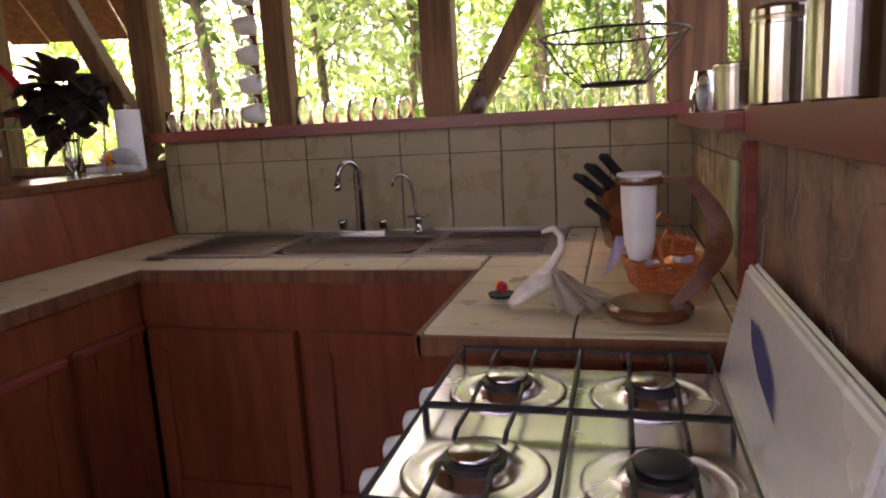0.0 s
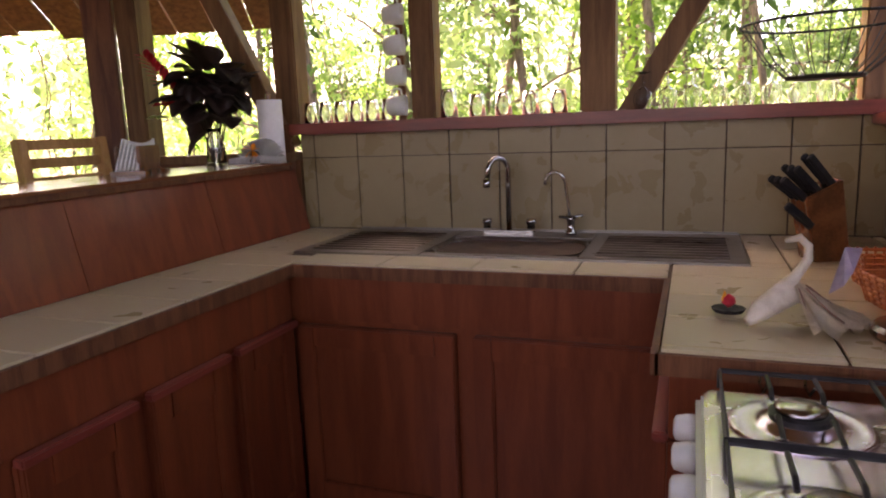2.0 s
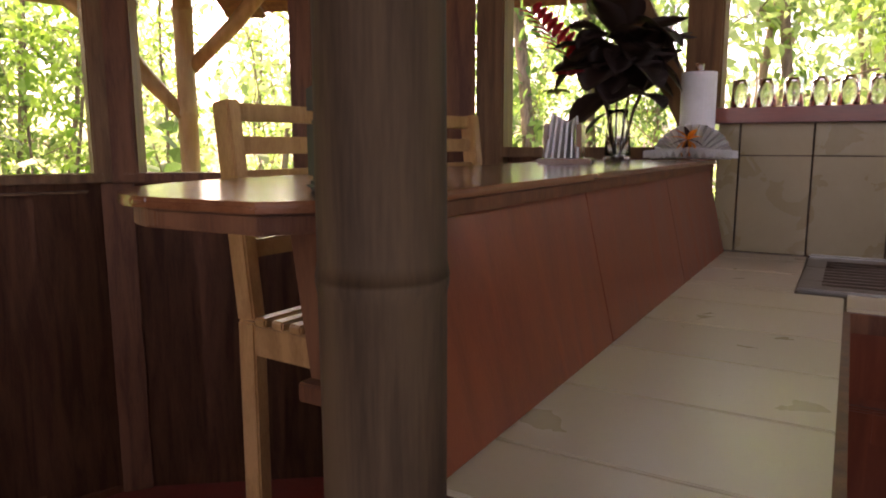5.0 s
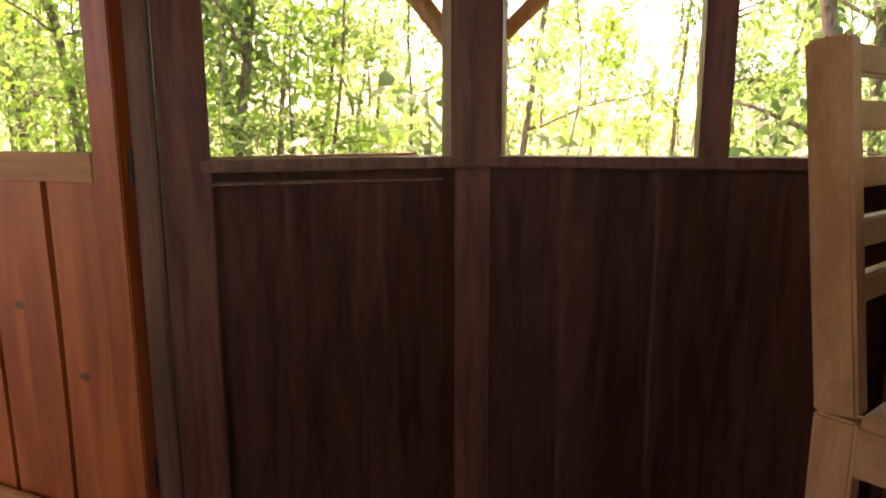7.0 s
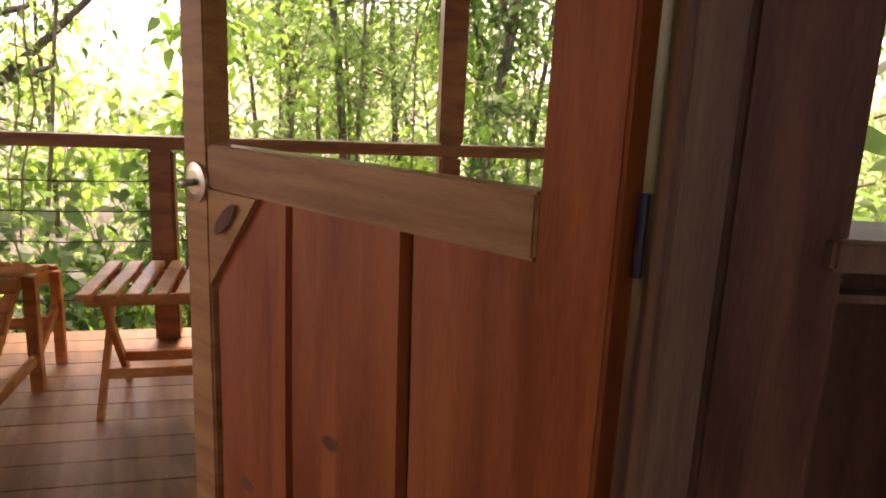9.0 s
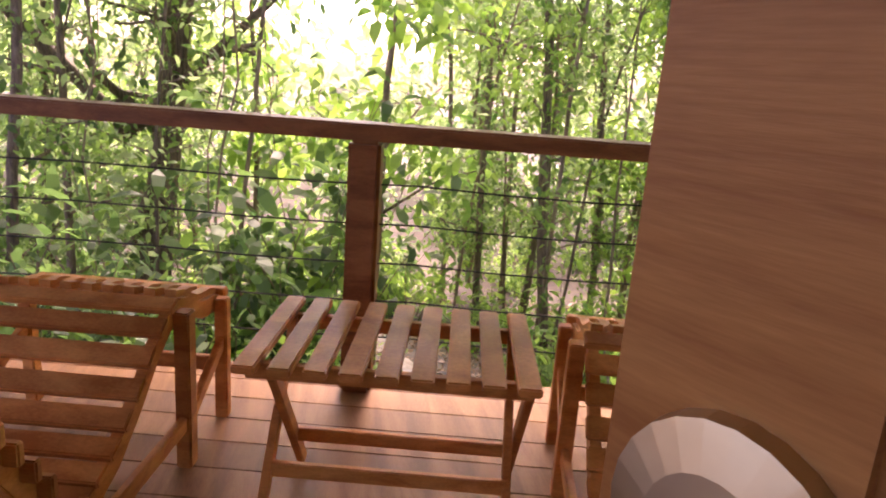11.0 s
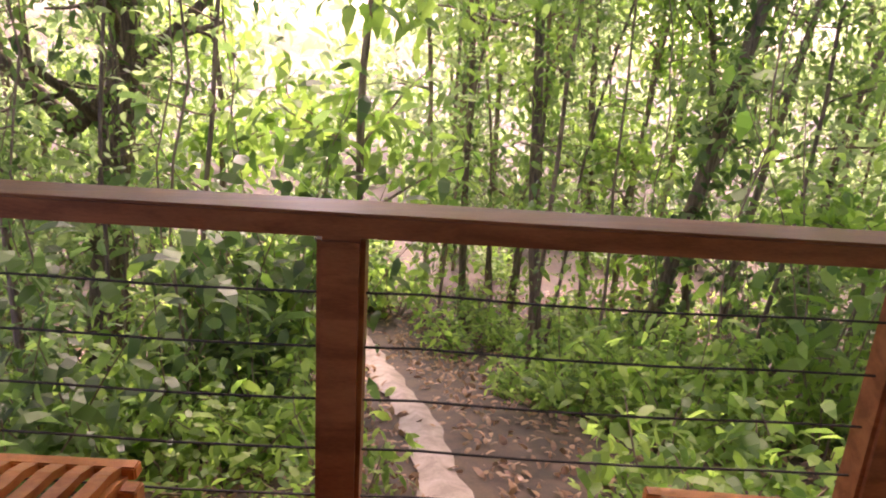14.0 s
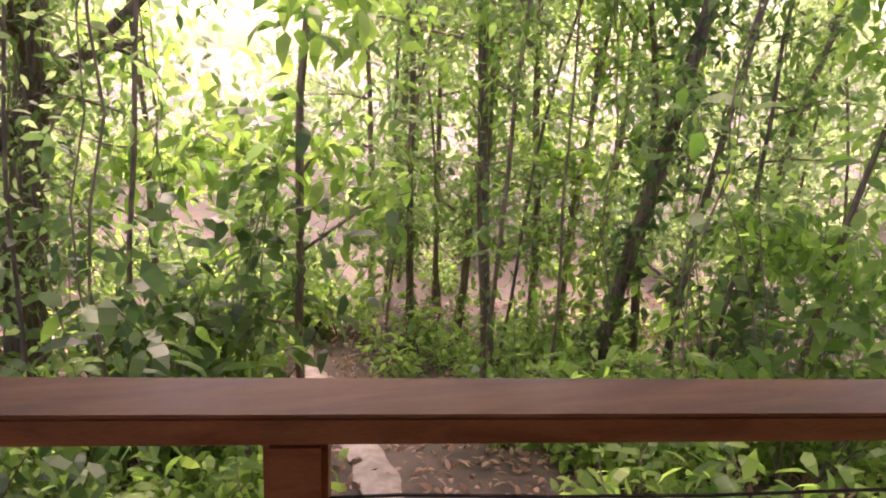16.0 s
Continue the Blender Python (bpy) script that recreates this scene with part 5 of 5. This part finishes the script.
tagged(raw("fallen_leaves", v, f, LITTER), "brown fallen leaves lying on the forest floor", "leaves", kind="stuff")


# ---- forest ----
def limb(rng, start, d, length, r0, bend=0.25, n=6):
    """A crooked limb: points and radii."""
    p, d, pts, rad = Vector(start), Vector(d).normalized(), [], []
    for i in range(n + 1):
        pts.append(p.copy())
        rad.append(r0 * (1 - 0.65 * i / n))
        d = (d + Vector((rng.uniform(-bend, bend), rng.uniform(-bend, bend), rng.uniform(-bend, bend) * 0.5))).normalized()
        p = p + d * length / n
    return pts, rad


def tree(seed, height, r0, crown, material, leaf, count, lean=(0, 0), fork=None, low=0.35, label="", climbing=0):
    rng = random.Random(seed)
    nr = np.random.default_rng(seed)
    t = thing("tree", label, "tree", None, "forest trees")
    bm = bmesh.new()
    pts, rad = limb(rng, (0, 0, -0.3), (lean[0], lean[1], 1), height, r0, 0.09, 10)
    rad = [r0 * (1.25 if i == 0 else 1) * (1 - 0.55 * i / 10) for i in range(11)]
    tube(bm, pts, rad, 9)
    tips = []
    for k in range(14):
        i = rng.randint(int(10 * low), 10)
        a = rng.uniform(0, 6.28)
        lp, lr = limb(rng, pts[i], (math.cos(a), math.sin(a), rng.uniform(0.1, 0.7)), crown * rng.uniform(0.5, 1.1), rad[i] * 0.5, 0.25, 6)
        tube(bm, lp, lr, 5)
        tips += lp[2:]
        for q in range(2):
            a2 = rng.uniform(0, 6.28)
            sp, sr = limb(rng, lp[rng.randint(2, 5)], (math.cos(a2), math.sin(a2), rng.uniform(-0.3, 0.6)), crown * 0.45, lr[3] * 0.5, 0.3, 4)
            tube(bm, sp, sr, 4)
            tips += sp[1:]
    if fork:
        for fz, fd, fl, fr in fork:
            lp, lr = limb(rng, (lean[0] * fz, lean[1] * fz, fz), fd, fl, fr, 0.14, 9)
            tube(bm, lp, lr, 8)
            tips += lp[5:]
    part("trunk", bm, BARK, t, smooth=True)
    tips = np.array([tuple(p) for p in tips])
    c = tips[nr.integers(0, len(tips), count)]
    spread = crown * 0.17
    if climbing:
        pa = np.array([tuple(p) for p in pts])
        k = nr.uniform(0, 7.5, climbing)
        i = k.astype(int)
        cc = pa[i] + (pa[i + 1] - pa[i]) * (k - i)[:, None] + nr.normal(0, r0 * 1.6, (climbing, 3))
        c = np.concatenate([c + nr.normal(0, spread, c.shape), cc])
        spread = 0.01
    v, f = leaves(nr, c, leaf, spread, 0.5)
    tagged(raw("crown", v, f, material, t), kind="stuff")
    return t


def shrub(seed, height, width, material, leaf, count, label):
    rng = random.Random(seed)
    nr = np.random.default_rng(seed)
    t = thing("shrub", label, "shrub", None, "undergrowth")
    bm = bmesh.new()
    tips = []
    for k in range(9):
        a = rng.uniform(0, 6.28)
        lp, lr = limb(rng, (0.1 * math.cos(a), 0.1 * math.sin(a), -0.1), (math.cos(a) * width / height, math.sin(a) * width / height, 1), height * rng.uniform(0.6, 1.1), 0.012, 0.2, 6)
        tube(bm, lp, lr, 4)
        tips += lp[2:]
    tagged(part("stem", bm, VINE, t), kind="stuff")
    tips = np.array([tuple(p) for p in tips])
    v, f = leaves(nr, tips[nr.integers(0, len(tips), count)], leaf, width * 0.16, 0.3)
    tagged(raw("foliage", v, f, material, t), kind="stuff")
    return t


def vine(seed, length, label="thin hanging forest vine with small leaves"):
    rng = random.Random(seed)
    nr = np.random.default_rng(seed)
    t = thing("vine", label, "vine", None, "hanging vines")
    pts, p = [], Vector((0, 0, 0))
    for i in range(15):
        pts.append(p.copy())
        p = p + Vector((rng.uniform(-0.12, 0.12), rng.uniform(-0.12, 0.12), length / 14))
    bm = bmesh.new()
    tube(bm, pts, 0.009, 5)
    pts2 = [q + Vector((0.1 * math.sin(i * 0.8), 0.1 * math.cos(i * 0.7), 0)) for i, q in enumerate(pts)]
    tube(bm, pts2, 0.006, 4)
    part("stem", bm, VINE, t)
    arr = np.array([tuple(q) for q in pts])
    v, f = leaves(nr, arr[nr.integers(0, 15, 130)] + nr.normal(0, 0.02, (130, 3)) * [1, 1, 12], 0.10, 0.07, 0.6)
    tagged(raw("leaf_cover", v, f, LEAF_A, t), kind="stuff")
    return t


KINDS = [
    tree(31, 9.5, 0.085, 1.7, LEAF_B, 0.17, 2600, (0.03, 0.02), low=0.3, label="slender forest tree with bright green leaves", climbing=300),
    tree(32, 10.5, 0.07, 1.5, LEAF_A, 0.14, 2600, (-0.05, 0.03), low=0.25, label="slender forest tree with mid green leaves", climbing=500),
    tree(33, 8.5, 0.06, 1.6, LEAF_D, 0.16, 2400, (0.06, -0.05), low=0.25, label="thin leaning tree with pale green leaves"),
    tree(34, 11, 0.11, 2.1, LEAF_C, 0.20, 2800, (0.01, 0.04), low=0.35, label="forest tree with deep green leaves", climbing=700),
    tree(35, 7.5, 0.05, 1.3, LEAF_B, 0.22, 1500, (-0.08, -0.02), low=0.2, label="young tree with large bright leaves"),
]
SHRUBS = [
    shrub(51, 1.5, 0.9, LEAF_B, 0.17, 420, "leafy green undergrowth shrub"),
    shrub(52, 1.0, 0.8, LEAF_B, 0.13, 420, "low bright green undergrowth shrub"),
    shrub(53, 2.2, 1.0, LEAF_C, 0.22, 420, "tall deep green undergrowth shrub"),
    shrub(54, 0.7, 0.6, LEAF_B, 0.20, 200, "small broad-leaved forest plant"),
]
VINES = [vine(71, 6.0), vine(72, 7.0), vine(73, 5.0)]


def stand(src, x, y, turn_, size, up=0.0):
    return copy_thing(src, Matrix.LocRotScale((x, y, ground_z(x, y) + up), Euler((0, 0, radians(turn_))), None) @ Matrix.Scale(size, 4))


def put_first(src, x, y, up=0.0):
    src.matrix_world = pose(x, y, ground_z(x, y) + up)


put_first(KINDS[0], -12.81, 1.03)
put_first(KINDS[1], -15.06, 0.49)
put_first(KINDS[2], -17.23, 0.2)
put_first(KINDS[3], -12.66, 2.55)
put_first(KINDS[4], -11.34, -1.62)
big = tree(36, 8.5, 0.24, 2.2, LEAF_C, 0.16, 1700, (0.0, -0.02), fork=[(1.6, (0.15, 0.42, 1), 5.0, 0.12), (3.1, (0.1, 0.75, 0.9), 4.0, 0.09), (3.0, (0.2, -0.7, 0.9), 4.0, 0.10)], low=0.45, label="large dark forked tree wrapped in climbing leaves", climbing=350)
put_first(big, -13.07, -4.62)
TR = random.Random(77)
for x, y, k, s in ((-15.82, 1.5, 1, 1.1), (-15.34, 2.78, 1, 1.0), (-15.18, 3.3, 4, 1.1), (-13.68, 3.77, 0, 0.9), (-12.64, 3.6, 2, 1.0), (-12.21, 4.3, 1, 0.8), (-16.9, 1.4, 2, 1.0), (-15.9, 4.1, 0, 1.0),
                   (-11.86, -5.1, 2, 0.9), (-13.6, -6.1, 1, 1.1), (-15.29, -3.35, 4, 1.1), (-20.03, 1.3, 3, 1.1), (-9.6, 2.9, 4, 0.75), (-9.9, -4.9, 1, 0.8)):
    stand(KINDS[k], x, y, TR.uniform(0, 360), s)
placed = 0
while placed < 85:
    a = radians(TR.uniform(-75, 130))                 # degrees left of +y
    r = 7.0 + 24.0 * TR.random() ** 0.7
    x, y = -2.0 - math.sin(a) * r, -1.6 + math.cos(a) * r
    if x < -6 and -4.0 < y < 2.2 and x > -18:
        continue
    if x > -13.5 and x < -6 and abs(y) < 6:
        continue
    if x < -6 and abs(y + 2.3) < 0.10 * (-5 - x) + 1.2:
        continue
    if 40 < math.degrees(a) < 78 and r < 22 and placed % 2:
        placed += 1
        continue
    stand(KINDS[TR.choice((0, 1, 1, 2, 2, 3, 4))], x, y, TR.uniform(0, 360), TR.uniform(0.8, 1.25))
    placed += 1
for x, y, k, s in ((-1.0, 5.2, 1, 0.9), (0.2, 4.6, 0, 0.8), (0.75, 6.2, 3, 0.9), (1.5, 5.4, 2, 0.9), (-1.9, 5.6, 2, 1.0), (2.3, 6.5, 1, 1.0), (-0.4, 7.5, 3, 1.0), (-3.6, 4.8, 3, 0.85)):
    stand(KINDS[k], x, y, TR.uniform(0, 360), s)
put_first(SHRUBS[0], -9.6, 1.2)
put_first(SHRUBS[1], -9.0, -2.8)
put_first(SHRUBS[2], -10.9, -3.0)
put_first(SHRUBS[3], -8.6, 0.5)
placed = 0
while placed < 290:
    a = radians(TR.uniform(-75, 130))
    r = 5.4 + 17.0 * TR.random() ** 0.9
    x, y = -2.0 - math.sin(a) * r, -1.6 + math.cos(a) * r
    if x < -6.3 and abs(y + 1.05) < 0.75 + 0.0 * r and x > -16:
        continue
    if x > -7.2 and -4.5 < y < 2.0 and x < 0:
        continue
    k = TR.choice((0, 1, 1, 2, 3, 3))
    if x < -6 and abs(y) < 4 and k == 2 and x > -10:
        k = 1
    stand(SHRUBS[k], x, y, TR.uniform(0, 360), TR.uniform(0.7, 1.3))
    placed += 1
put_first(VINES[0], -11.8, 1.9, 0)
put_first(VINES[1], -12.5, -3.0, 0)
put_first(VINES[2], -11.2, 3.0, 0)
for k in range(46):
    a = radians(TR.uniform(-60, 125))
    r = TR.uniform(6.5, 15)
    x, y = -2.0 - math.sin(a) * r, -1.6 + math.cos(a) * r
    if x < -6 and -2.2 < y < 0.4 and x > -14:
        continue
    if 38 < math.degrees(a) < 80 and k % 3:
        continue
    stand(VINES[k % 3], x, y, TR.uniform(0, 360), TR.uniform(0.8, 1.3))
sap = tree(37, 8.0, 0.032, 0.8, LEAF_A, 0.14, 420, (0.03, 0.02), low=0.3, label="thin bare-stemmed forest sapling", climbing=120)
put_first(sap, -11.9, 0.6)
sap2 = tree(38, 7.0, 0.024, 0.7, LEAF_D, 0.12, 320, (-0.06, 0.05), low=0.4, label="thin leaning forest sapling")
put_first(sap2, -12.4, 1.7)
for k in range(20):
    x, y = TR.uniform(-20, -10.2), TR.uniform(-0.2, 7.5)
    stand(sap if k % 2 else sap2, x, y, TR.uniform(0, 360), TR.uniform(0.8, 1.4))
for k in range(14):
    stand(sap if k % 2 else sap2, TR.uniform(-17, -10), TR.uniform(-8, -2.9), TR.uniform(0, 360), TR.uniform(0.8, 1.3))
# a near sprig with large leaves beside the deck
sp = shrub(58, 3.4, 0.9, LEAF_B, 0.30, 260, "tall plant with large bright green leaves near the deck")
put_first(sp, -8.9, 2.3)
sp2 = shrub(59, 3.6, 0.9, LEAF_C, 0.26, 300, "tall plant with broad dark leaves near the path")
put_first(sp2, -11.6, -2.4)

# undergrowth along both sides of the path
for k in range(46):
    x = TR.uniform(-15.5, -9.3)
    y = TR.uniform(0.1, 2.6) if k % 3 else TR.uniform(-3.4, -2.0)
    stand(SHRUBS[(1, 3, 1, 0)[k % 4]], x, y, TR.uniform(0, 360), TR.uniform(0.55, 0.95))
for x, y, k, s in ((-8.4, -4.1, 2, 0.9), (-9.2, -3.7, 2, 0.8), (-8.9, -4.9, 2, 1.0), (-10.2, -3.4, 0, 1.1), (-11.2, -2.5, 2, 1.15), (-16.4, -1.2, 2, 1.1), (-16.0, -0.6, 0, 1.2), (-16.8, -1.8, 0, 1.3), (-15.6, -2.2, 1, 1.4)):
    stand(SHRUBS[k], x, y, TR.uniform(0, 360), s)

# far woods, in leaves whose paled colour stands for the haze
nr = np.random.default_rng(90)
n = 20000
a = np.radians(nr.uniform(-80, 140, n))
r = nr.uniform(26, 40, n)
h = nr.uniform(0, 1, n) ** 1.1 * 9 - 4
dens = np.sin(a * 23) * 0.5 + np.sin(a * 61 + h) * 0.5
keep = ((h < 3.2) | (a < 1.50) | (a > 1.75)) & (nr.random(n) < np.clip(0.75 + 0.35 * dens - 0.055 * np.maximum(h, 0), 0.05, 1))
c = np.stack([-2 - np.sin(a) * r, -1.6 + np.cos(a) * r, h], 1)[keep]
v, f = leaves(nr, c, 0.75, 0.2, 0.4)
tagged(raw("far_woods", v, f, LEAF_D), "far woods foliage, leaf colour paled to stand for haze", "woods", kind="stuff")
